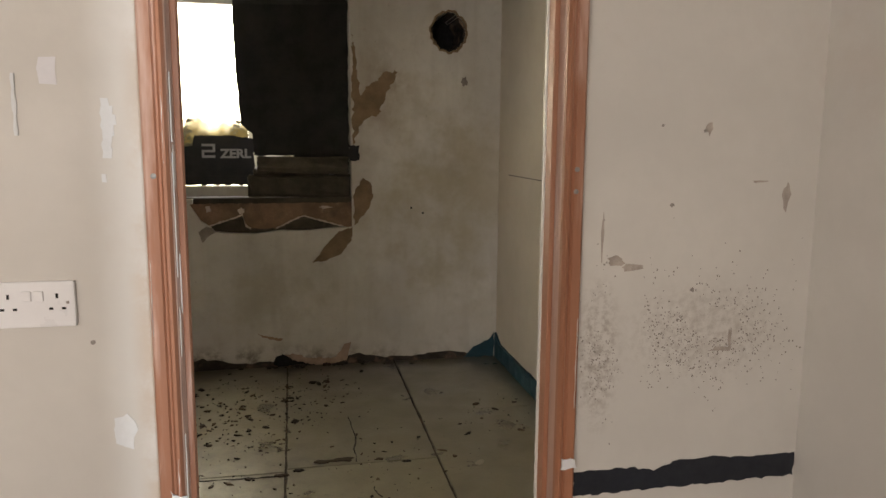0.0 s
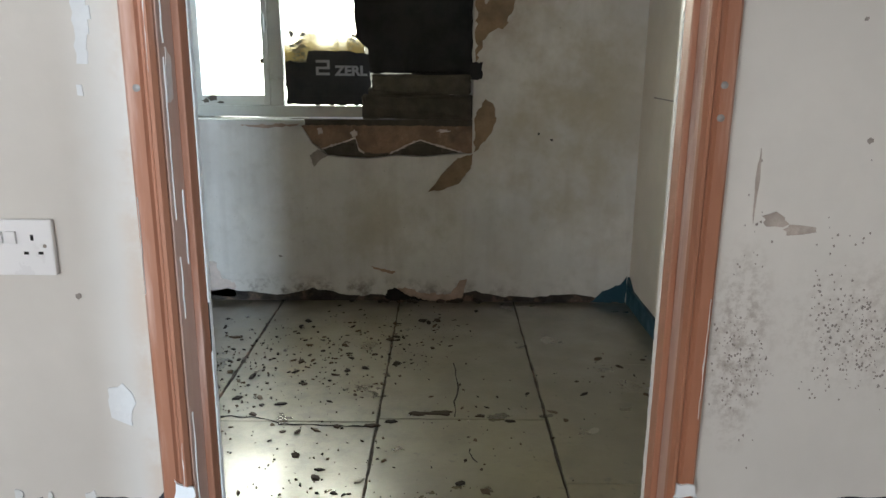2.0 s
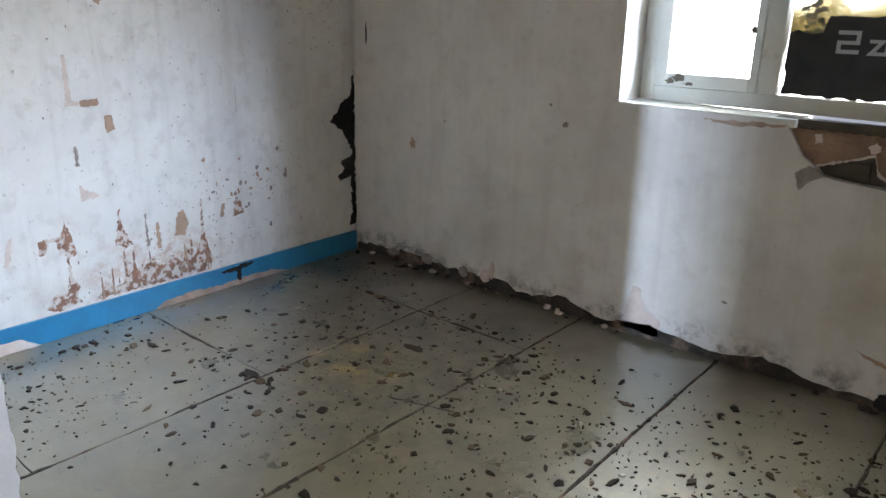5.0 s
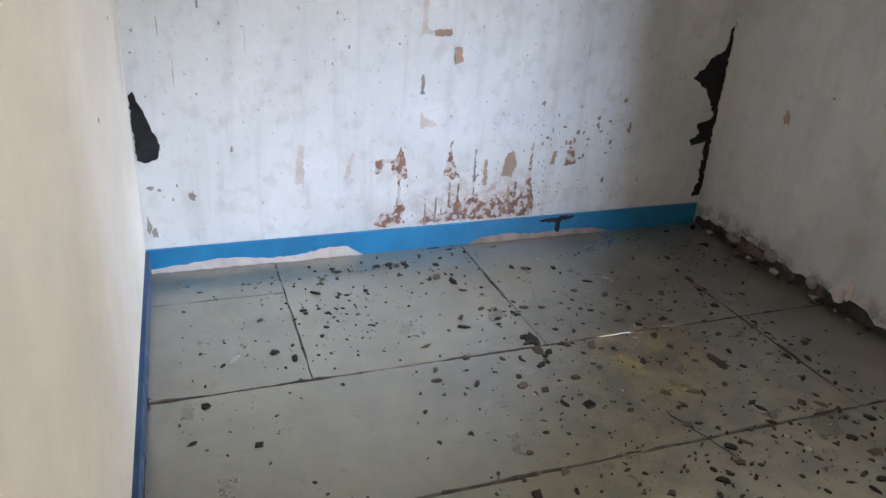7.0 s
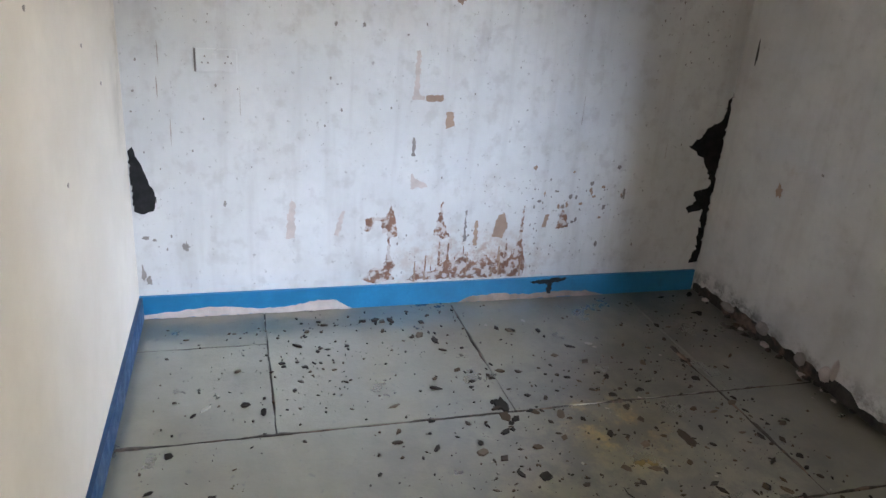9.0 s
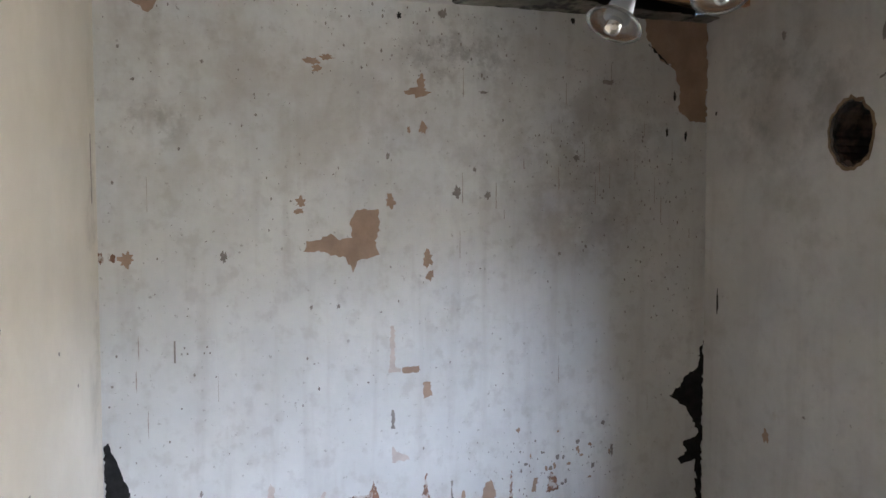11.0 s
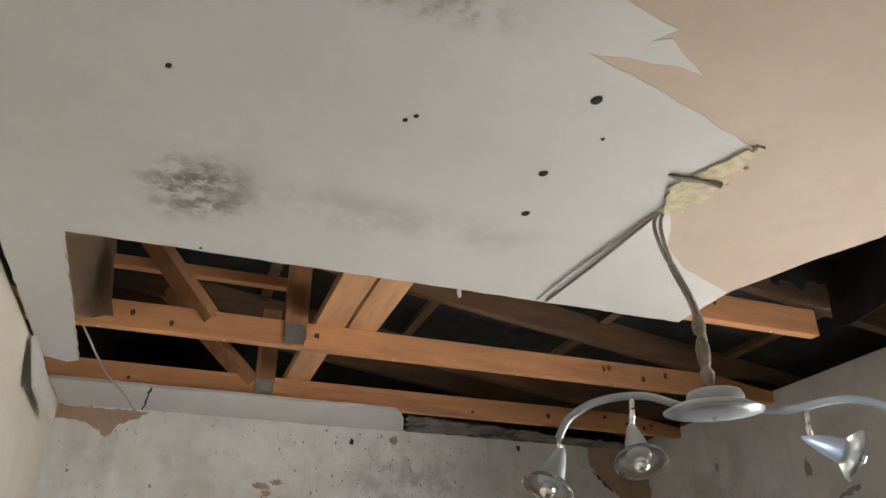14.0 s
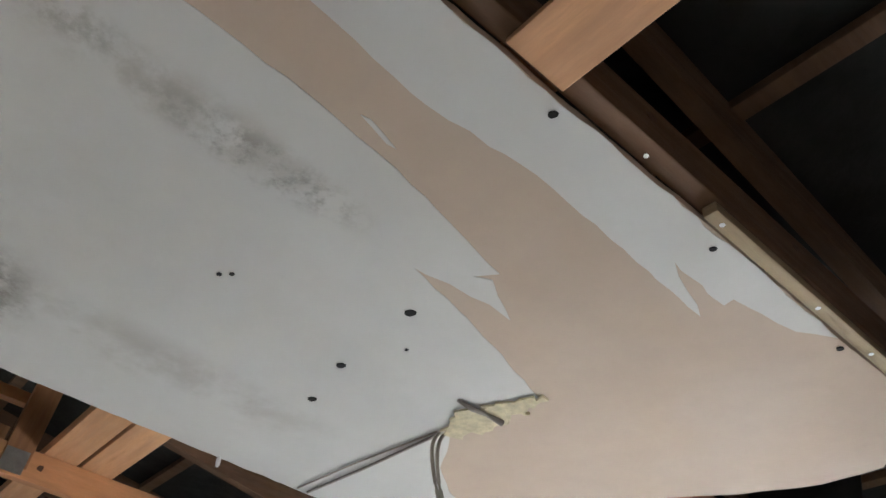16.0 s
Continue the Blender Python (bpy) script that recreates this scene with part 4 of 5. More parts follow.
p1 = part("pane", boxed(0.155, 0.486, 3.01, 3.016, 1.10, 2.0), M_GLASS, window)
p2 = part("pane", boxed(0.585, 1.02, 3.044, 3.050, 1.045, 2.06), M_GLASS, window)
p1.visible_shadow = p2.visible_shadow = False
part("handle", boxed(0.49, 0.505, FY0 - 0.045, FY0 - 0.018, 1.42, 1.52, bevel=0.004), M_UPVC, window)
part("window_sill", boxed(0.03, 0.72, YN + 0.002, FY0, 0.955, 0.984, bevel=0.004), M_UPVC, window, "narrow dirty white sill")
part("handle_stay", tube(smooth_line(((0.485, 2.965, 1.27), (0.46, 2.95, 1.262), (0.41, 2.95, 1.255), (0.36, 2.955, 1.252))), 0.0035, 6), M_GREY, window, "grey cracked stay")
for x, z, w, h in ((0.205, 1.085, 0.03, 0.014), (0.17, 1.07, 0.02, 0.01), (0.25, 1.062, 0.02, 0.006), (0.48, 1.28, 0.012, 0.012)):
    part("mould_patch", prism(ring(x, z, w, h, 14, 0.4, 3), lambda a, b, d: (a, FY0 - 0.018 - d, b), -0.002, 0.003), M_STONE, window)
card = tagged(mesh_ob("black_card", prism(ragged([(0.592, 1.047), (1.05, 1.047), (1.05, 1.315), (0.94, 1.335), (0.72, 1.335), (0.705, 1.275), (0.66, 1.27), (0.62, 1.285), (0.592, 1.27)], 0.004, 0.02, 3), lambda a, b, d: (a, 3.026 + d, b), 0.0, 0.006), M_CARD), "black printed card standing behind the dirty pane", "card")
card.location.x = WX


def letters(text, size, x, z, y, parent, wide):
    cu = bpy.data.curves.new("lettering", "FONT")
    cu.body, cu.size, cu.extrude, cu.offset = text, size, 0.0008, 0.003
    cu.materials.append(M_PRINT)
    ob = new("lettering", cu)
    ob.matrix_world = pose(x, y, z, 90, 0, 0) @ Matrix.Diagonal((wide, 1, 1, 1))
    ob.parent = parent
    return ob


bm = bmesh.new()
for x0, x1, z0, z1 in ((0.757, 0.832, 1.272, 1.286), (0.818, 0.832, 1.25, 1.272), (0.757, 0.832, 1.238, 1.251), (0.757, 0.771, 1.219, 1.238), (0.757, 0.832, 1.206, 1.220)):
    box(bm, x0, x1, 3.0248, 3.0262, z0, z1)
part("lettering", bm, M_PRINT, card)
rg = random.Random(61)
for k in range(34):
    if k < 24:
        x, z, w = rg.uniform(0.595, 0.705), 1.265 + 0.16 * rg.random() ** 1.5, rg.uniform(0.006, 0.022)
    else:
        x, z, w = rg.uniform(0.93, 0.985), rg.uniform(1.335, 1.42), rg.uniform(0.004, 0.012)
    part("grime_blotch", prism(ring(x, z, w, w * rg.uniform(0.5, 1.1), 11, 0.5, k), lambda a, b, d: (a, 3.040 - d, b), 0.0, 0.0004 + 0.00004 * k), M_BLOTCH, window)
letters("ZERL", 0.070, 0.862, 1.207, 3.0252, card, 1.08)
part("grime_film", boxed(0.587, 1.02, 3.0405, 3.0425, 1.20, 1.72), M_GRIME, window, "brownish grime film on the lower pane")
sheet_pts = [(1.055, 1.222), (1.275, 1.221), (1.285, 1.206), (1.598, 1.204), (1.598, 2.11), (0.955, 2.11), (0.965, 1.7), (0.985, 1.40), (1.045, 1.345)]
tagged(mesh_ob("black_sheet", prism(ragged(sheet_pts, 0.004, 0.04, 12), lambda a, b, d: (a, 2.962 + d + 0.006 * math.sin(a * 9), b), 0.0, 0.006), M_SHEET), "black plastic sheet covering half the window", "sheet").location.x = WX
tagged(mesh_ob("tape_strip", prism(ragged([(1.585, 1.19), (1.645, 1.20), (1.645, 1.285), (1.585, 1.285)], 0.006, 0.015, 2), plane_north, -0.004, 0.003), M_SHEET), "black tape fixing the sheet to the wall", "tape").location.x = WX
for x0, x1, z0, z1, dy in ((1.075, 1.585, 1.122, 1.212, 0.0), (1.02, 1.598, 0.987, 1.106, 0.012), (1.05, 1.47, 1.09, 1.14, 0.03)):
    bm = boxed(x0, x1, 2.90 + dy, 2.975 + dy * 0.5, z0, z1, bevel=0.008)
    bmesh.ops.subdivide_edges(bm, edges=bm.edges[:], cuts=2, use_grid_fill=True)
    rg = random.Random(int(z0 * 100))
    for v in bm.verts:
        v.co += Vector((rg.uniform(-1, 1), rg.uniform(-1, 1), rg.uniform(-1, 1))) * 0.009
    tagged(mesh_ob("loose_block", bm, M_STONE), "grimy grey-brown block wedged into the window opening", "block", "blocks in the window").location.x = WX
# broken masonry under the sill
masonry = tagged(new("sill_masonry"), "broken brown brickwork laid bare under the sill", "brickwork", kind="structure")
masonry.location.x = WX
part("backing", boxed(0.64, 1.64, 2.87, 3.10, 0.74, 0.95), M_STONE, masonry)
rg = random.Random(9)
for z, h, xs in ((0.862, 0.09, (0.66, 0.90, 1.13, 1.36, 1.58)), (0.78, 0.078, (0.72, 0.98, 1.22, 1.44, 1.6))):
    for x0, x1 in zip(xs, xs[1:]):
        bm = boxed(x0 + 0.002, x1 - 0.002, 2.862 + rg.uniform(0, 0.012), 2.92, z, z + h, bevel=0.006)
        for v in bm.verts:
            v.co += Vector((rg.uniform(-1, 1), rg.uniform(-1, 1), rg.uniform(-1, 1))) * 0.005
        part("brick", bm, M_STONE, masonry)
edge = [(0.70, 0.845), (0.763, 0.815), (0.85, 0.845), (0.93, 0.87), (0.985, 0.89), (1.0, 0.83), (1.03, 0.812), (1.166, 0.81), (1.25, 0.85), (1.324, 0.882), (1.43, 0.85), (1.55, 0.818), (1.64, 0.80)]
part("plaster_remnant", prism(ragged([(0.64, 0.955)] + edge + [(1.64, 0.955)], 0.004, 0.014, 17), plane_north, -0.06, -0.022), M_SILLPLASTER, masonry, "brown plaster left over the broken bricks")
for k, (i, j, w) in enumerate(((1, 4, 0.006), (4, 6, 0.009), (7, 9, 0.007), (9, 11, 0.005))):
    run = edge[i:j + 1]
    pts = [(x, z - w * 0.5) for x, z in run] + [(x, z + w * (0.6 + 0.5 * (m % 2))) for m, (x, z) in enumerate(run)][::-1]
    part("plaster_ridge", prism(ragged(pts, 0.003, 0.01, 30 + k), plane_north, -0.05, -0.014 - 0.0007 * k), M_TORN, masonry, "pale broken plaster edge")
for k, (x, z, w, h) in enumerate(((0.80, 0.925, 0.014, 0.02), (0.98, 0.915, 0.018, 0.016), (1.45, 0.93, 0.03, 0.008))):
    part("plaster_ridge", prism(ring(x, z, w, h, 12, 0.4, 50 + k), plane_north, -0.05, -0.017), M_TORN, masonry)
part("mortar_bed", boxed(0.64, 1.64, 2.845, 2.90, 0.953, 0.985), M_STONE, masonry)

# ---- marks on the north wall ----
patch("bare_plaster", wall_north, plane_window, [(1.605, 1.0), (1.66, 1.10), (1.70, 1.07), (1.72, 1.0), (1.69, 0.92), (1.63, 0.84), (1.605, 0.82)], M_BROWNPAPER, "torn brown backing paper", 0.006, 0.015, 3)
patch("torn_paper_flap", wall_north, plane_window, [(1.60, 0.815), (1.52, 0.79), (1.44, 0.71), (1.365, 0.61), (1.45, 0.625), (1.53, 0.66), (1.59, 0.74)], M_BROWNPAPER, "torn brown paper flap", 0.005, 0.015, 4, 0.006)
patch("bare_plaster", wall_north, plane_window, [(1.605, 1.28), (1.65, 1.40), (1.75, 1.46), (1.80, 1.58), (1.86, 1.70), (1.80, 1.70), (1.70, 1.62), (1.65, 1.56), (1.63, 1.7), (1.605, 1.9)], M_BROWNPAPER, "torn brown backing paper", 0.01, 0.018, 5)
patch("bare_plaster", wall_north, plane_window, [(0.38, 0.955), (0.69, 0.965), (0.66, 0.95), (0.5, 0.94)], M_PINK, "", 0.005, 0.015, 6)
patch("grey_paper_flap", wall_north, plane_window, [(0.74, 0.80), (0.78, 0.83), (0.85, 0.80), (0.80, 0.78), (0.76, 0.74)], M_GREY, "torn grey paper", 0.004, 0.012, 6, 0.006)
patch("broken_plaster", wall_north, plane_north, [(0.085, 0.02), (0.27, 0.02), (0.26, 0.10), (0.19, 0.12), (0.17, 0.21), (0.13, 0.215), (0.11, 0.12)], M_TORN, "broken pinkish plaster at the wall's foot", 0.008, 0.014, 7, 0.004)
patch("torn_paper", wall_north, plane_north, [(1.12, 0.0), (1.13, 0.07), (1.20, 0.075), (1.30, 0.045), (1.45, 0.04), (1.50, 0.12), (1.54, 0.13), (1.52, 0.03), (1.46, 0.0)], M_PINK, "torn brownish paper at the wall's foot", 0.006, 0.015, 8, 0.005)
patch("brown_smear", wall_north, plane_north, [(1.0, 0.205), (1.06, 0.185), (1.15, 0.165), (1.13, 0.155), (1.03, 0.18)], M_PLASTER, "", 0.004, 0.012, 9)
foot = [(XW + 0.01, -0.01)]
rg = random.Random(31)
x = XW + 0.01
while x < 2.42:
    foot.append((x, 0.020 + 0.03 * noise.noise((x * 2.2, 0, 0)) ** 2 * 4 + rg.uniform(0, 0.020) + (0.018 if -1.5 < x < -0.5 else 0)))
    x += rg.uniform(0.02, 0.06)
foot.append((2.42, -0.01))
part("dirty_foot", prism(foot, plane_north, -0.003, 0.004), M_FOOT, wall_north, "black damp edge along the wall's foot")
patch("dark_gap", wall_north, plane_north, [(1.09, 0.0), (1.10, 0.06), (1.14, 0.075), (1.22, 0.03), (1.33, 0.0)], M_BLACK, "", 0.004, 0.012, 3, 0.007)
for k, (x, z, w, h) in enumerate(((-0.66, 0.06, 0.03, 0.035), (-0.62, 0.10, 0.012, 0.05), (-0.80, 0.05, 0.03, 0.03), (-1.05, 0.06, 0.04, 0.03), (-1.3, 0.04, 0.05, 0.02))):
    bm = bmesh.new()
    bmesh.ops.create_icosphere(bm, subdivisions=2, radius=1, matrix=Matrix.Translation((x, YN - 0.004, z)) @ Matrix.Diagonal((w, 0.02, h, 1)))
    for v in bm.verts:
        v.co += v.normal * 0.006 * noise.noise(v.co * 60)
    part("crumbled_plaster", bm, M_TORN if k < 2 else M_GREY, wall_north, "crumbled plaster lump")
for x, z, w, h, m in ((-0.26, 0.86, 0.018, 0.012, M_GREY), (-0.34, 0.94, 0.008, 0.006, M_GREY), (-1.16, 0.665, 0.018, 0.028, M_PLASTER), (1.90, 0.92, 0.006, 0.008, M_BLACK), (1.97, 0.89, 0.007, 0.008, M_BLACK), (2.21, 1.65, 0.018, 0.03, M_GREY), (-1.10, 2.33, 0.012, 0.015, M_GREY), (-0.61, 2.24, 0.015, 0.03, M_GREY), (0.52, 0.25, 0.01, 0.006, M_GREY), (-1.53, 2.07, 0.006, 0.01, M_BLACK), (-1.50, 1.2, 0.006, 0.05, M_BLACK), (-0.95, 0.8, 0.008, 0.006, M_GREY)):
    part("dark_mark", prism(ring(x, z, w, h, 12, 0.4, int(abs(x) * 50)), plane_north, -0.002, 0.0014), m, wall_north)
rg = random.Random(88)
for k in range(60):
    x = rg.choice((rg.uniform(-1.55, 0.1), rg.uniform(-1.55, -0.4), rg.uniform(0.9, 1.7)))
    r = rg.uniform(0.006, 0.02)
    bm = bmesh.new()
    bmesh.ops.create_icosphere(bm, subdivisions=1, radius=r, matrix=Matrix.Translation((x, YN - rg.uniform(0.005, 0.035), r * 0.35)) @ Matrix.Diagonal((rg.uniform(0.7, 1.6), 1, 0.6, 1)))
    for v in bm.verts:
        v.co += Vector((rg.uniform(-1, 1), rg.uniform(-1, 1), rg.uniform(-1, 1))) * r * 0.25
    tagged(mesh_ob("plaster_crumb", bm, M_FOOT if k % 4 else M_TORN), "crumb of damp plaster fallen at the wall's foot", "plaster crumb", "plaster crumbs")
part("ceiling_crack", prism(ragged([(-0.63, 2.075), (-0.40, 2.13), (-0.40, 2.145), (-0.63, 2.085)], 0.006, 0.015, 3), plane_north, -0.002, 0.002), M_GREY, wall_north)
for loop, seed in ((HOLE_W, 1), (HOLE_E, 2)):
    cx, cz = sum(p[0] for p in loop) / len(loop), sum(p[1] for p in loop) / len(loop)
    # Added black disc and dark lining put the hole's inner dark into colour.
    duct = tagged(mesh_ob("vent_hole_backing", prism(ring(cx, cz, 0.16, 0.17, 18), plane_north, -0.33, -0.302), M_BLACK), "black disc closing off a hole through the wall", "vent hole", kind="structure")
    rim = [(cx + (a - cx) * 1.12, cz + (b - cz) * 1.12) for a, b in loop]
    part("broken_rim", pierced(ragged(rim, 0.008, 0.02, seed), [loop], plane_north, 0.002, -0.02), M_BROWNPAPER, wall_north, "broken brown rim of a hole")
    part("rubble_lining", pierced(ring(cx, cz, 0.135, 0.15, 40, 0.02, seed), [ring(cx, cz, 0.088, 0.104, 40, 0.09, seed + 4)], plane_north, -0.012, -0.29), M_FOOT, wall_north)

# ---- west wall: skirting, scrapes and holes ----
sk = structure("skirting_west", prism([(0.165, 0.0), (2.80, 0.0), (2.80, 0.108), (0.165, 0.103)], plane_west, 0.0, 0.014), M_BLUE, "blue painted skirting, paint torn along its foot", "skirting")
part("torn_foot", prism(ragged([(0.17, 0.0), (1.05, 0.0), (0.98, 0.045), (0.90, 0.05), (0.80, 0.03), (0.66, 0.022), (0.55, 0.035), (0.42, 0.042), (0.36, 0.035), (0.28, 0.03), (0.17, 0.022)], 0.004, 0.02, 3), plane_west, 0.012, 0.0165), M_TORN, sk, "torn pinkish-white paper edge")
part("torn_foot", prism(ragged([(1.55, 0.0), (2.30, 0.0), (2.2, 0.028), (2.05, 0.03), (1.9, 0.022), (1.75, 0.036), (1.62, 0.03)], 0.004, 0.02, 4), plane_west, 0.012, 0.0165), M_PINK, sk, "torn brownish paper edge")
part("black_stain", prism(ragged([(1.90, 0.085), (1.97, 0.098), (2.10, 0.10), (2.06, 0.082), (2.02, 0.075), (2.015, 0.02), (1.995, 0.02), (1.99, 0.07)], 0.005, 0.012, 5), plane_west, 0.012, 0.0168), M_BLACK, sk)
structure("skirting_south", prism([(XW + 0.016, 0.0), (1.0, 0.0), (1.0, 0.10), (XW + 0.016, 0.10)], plane_south, 0.0, 0.014), M_NAVY, "dark blue painted skirting below the cream wall", "skirting")
structure("skirting_east", prism(ragged([(0.17, 0.0), (2.80, 0.0), (2.80, 0.15), (2.7, 0.10), (0.17, 0.10)], 0.003, 0.08, 2), lambda a, b, d: (XE - d, a, b), 0.0, 0.014), M_TEAL, "dull teal painted skirting", "skirting")
patch("blue_remnant", wall_north, plane_north, [(2.22, 0.0), (2.415, 0.0), (2.415, 0.15), (2.38, 0.10), (2.30, 0.07)], M_TEAL, "", 0.005, 0.02, 5, 0.008)
# Both holes are flat patches; the dark inside them is only colour.
patch("black_hole", wall_west, plane_west, [(2.812, 0.15), (2.812, 1.0), (2.79, 0.93), (2.78, 0.87), (2.72, 0.84), (2.69, 0.79), (2.63, 0.745), (2.68, 0.72), (2.72, 0.69), (2.75, 0.64), (2.79, 0.56), (2.75, 0.525), (2.71, 0.52), (2.735, 0.475), (2.68, 0.44), (2.70, 0.41), (2.77, 0.43), (2.785, 0.36), (2.775, 0.28), (2.79, 0.22), (2.76, 0.14)], M_BLACK, "flat black patch for a ragged hole where plaster has fallen", 0.009, 0.014, 6)
patch("black_hole", wall_west, plane_west, [(0.175, 0.475), (0.20, 0.463), (0.245, 0.475), (0.262, 0.53), (0.235, 0.60), (0.215, 0.66), (0.195, 0.70), (0.185, 0.735), (0.168, 0.72)], M_BLACK, "flat black patch for a ragged hole where paper has torn", 0.004, 0.014, 7)
patch("bare_plaster", wall_west, plane_west, [(0.93, 1.455), (0.94, 1.50), (1.0, 1.505), (1.04, 1.53), (1.08, 1.50), (1.13, 1.51), (1.12, 1.58), (1.15, 1.625), (1.24, 1.63), (1.245, 1.54), (1.22, 1.50), (1.245, 1.44), (1.16, 1.42), (1.13, 1.365), (1.10, 1.43), (1.04, 1.44), (0.99, 1.46)], M_PLASTER, "bare brown plaster where paint has peeled", 0.006, 0.013, 8)
patch("bare_plaster", wall_west, plane_west, [(2.46, 2.53), (2.812, 2.53), (2.812, 2.04), (2.72, 2.04), (2.665, 2.08), (2.67, 2.18), (2.64, 2.27), (2.55, 2.33), (2.50, 2.40)], M_PLASTER, "bare brown plaster in the upper corner", 0.009, 0.016, 9)
patch("black_edge", wall_west, plane_west, [(2.50, 2.385), (2.56, 2.32), (2.61, 2.29), (2.595, 2.30), (2.55, 2.345)], M_BLACK, "", 0.005, 0.012, 4, 0.0035)
patch("bare_plaster", wall_west, plane_west, [(0.165, 2.485), (0.50, 2.485), (0.47, 2.455), (0.40, 2.43), (0.36, 2.375), (0.30, 2.41), (0.24, 2.43), (0.165, 2.43)], M_PLASTER, "bare brown plaster under the ceiling", 0.006, 0.014, 10)
for k, (a, b, w, h, m) in enumerate((
        (0.92, 1.66, 0.018, 0.02, M_PLASTER), (0.915, 1.62, 0.02, 0.01, M_PLASTER), (1.29, 1.66, 0.022, 0.03, M_PLASTER), (1.45, 1.42, 0.02, 0.035, M_PLASTER), (1.46, 1.35, 0.015, 0.025, M_PLASTER),
        (2.14, 1.86, 0.014, 0.016, M_GREY), (0.15 + 0.02, 1.445, 0.012, 0.02, M_RUST), (0.215, 1.445, 0.012, 0.015, M_RUST), (0.265, 1.435, 0.026, 0.028, M_PLASTER),
        (0.96, 1.23, 0.007, 0.009, M_GREY), (1.07, 1.23, 0.007, 0.009, M_GREY), (0.97, 2.225, 0.03, 0.012, M_PLASTER), (1.03, 2.24, 0.026, 0.012, M_PLASTER), (0.99, 2.195, 0.018, 0.012, M_PLASTER),
        (1.41, 2.12, 0.045, 0.02, M_PLASTER), (1.425, 2.16, 0.015, 0.03, M_PLASTER), (1.43, 1.97, 0.016, 0.022, M_PLASTER), (1.37, 1.96, 0.007, 0.012, M_PLASTER), (1.52, 2.45, 0.016, 0.02, M_GREY),
        (1.33, 2.43, 0.008, 0.012, M_BLACK), (2.12, 2.46, 0.010, 0.013, M_BLACK), (1.28, 1.85, 0.008, 0.013, M_GREY), (1.58, 1.70, 0.014, 0.026, M_GREY), (1.72, 1.69, 0.013, 0.016, M_GREY),
        (0.62, 1.44, 0.012, 0.02, M_GREY), (2.06, 1.43, 0.007, 0.008, M_GREY), (2.19, 1.46, 0.006, 0.008, M_GREY), (2.60, 1.98, 0.006, 0.02, M_BLACK), (2.70, 1.97, 0.006, 0.02, M_BLACK), (2.64, 2.15, 0.006, 0.02, M_BLACK),
        (0.36, 0.315, 0.014, 0.02, M_GREY), (0.52, 0.50, 0.008, 0.01, M_GREY), (0.21, 0.36, 0.012, 0.008, M_GREY), (0.24, 0.35, 0.008, 0.006, M_GREY), (0.19, 0.20, 0.008, 0.035, M_GREY), (0.21, 0.17, 0.01, 0.02, M_GREY),
        (0.30, 1.10, 0.002, 0.05, M_SCUFF), (0.29, 0.97, 0.0022, 0.04, M_SCUFF), (0.33, 0.8, 0.002, 0.05, M_SCUFF), (0.55, 2.2, 0.006, 0.008, M_GREY), (0.3, 2.12, 0.006, 0.006, M_GREY), (0.75, 2.0, 0.005, 0.006, M_GREY), (0.46, 1.86, 0.005, 0.006, M_GREY),
        (1.70, 2.13, 0.02, 0.006, M_GREY), (1.66, 1.8, 0.006, 0.01, M_GREY), (2.3, 2.2, 0.03, 0.01, M_GREY), (2.33, 0.52, 0.006, 0.03, M_GREY), (0.25, 2.24, 0.006, 0.006, M_GREY))):
    part("paint_chip", prism(ring(a, b, w, h, 18, 0.42, 40 + k), plane_west, -0.002, 0.0014 + 0.00025 * (k % 5)), m, wall_west)
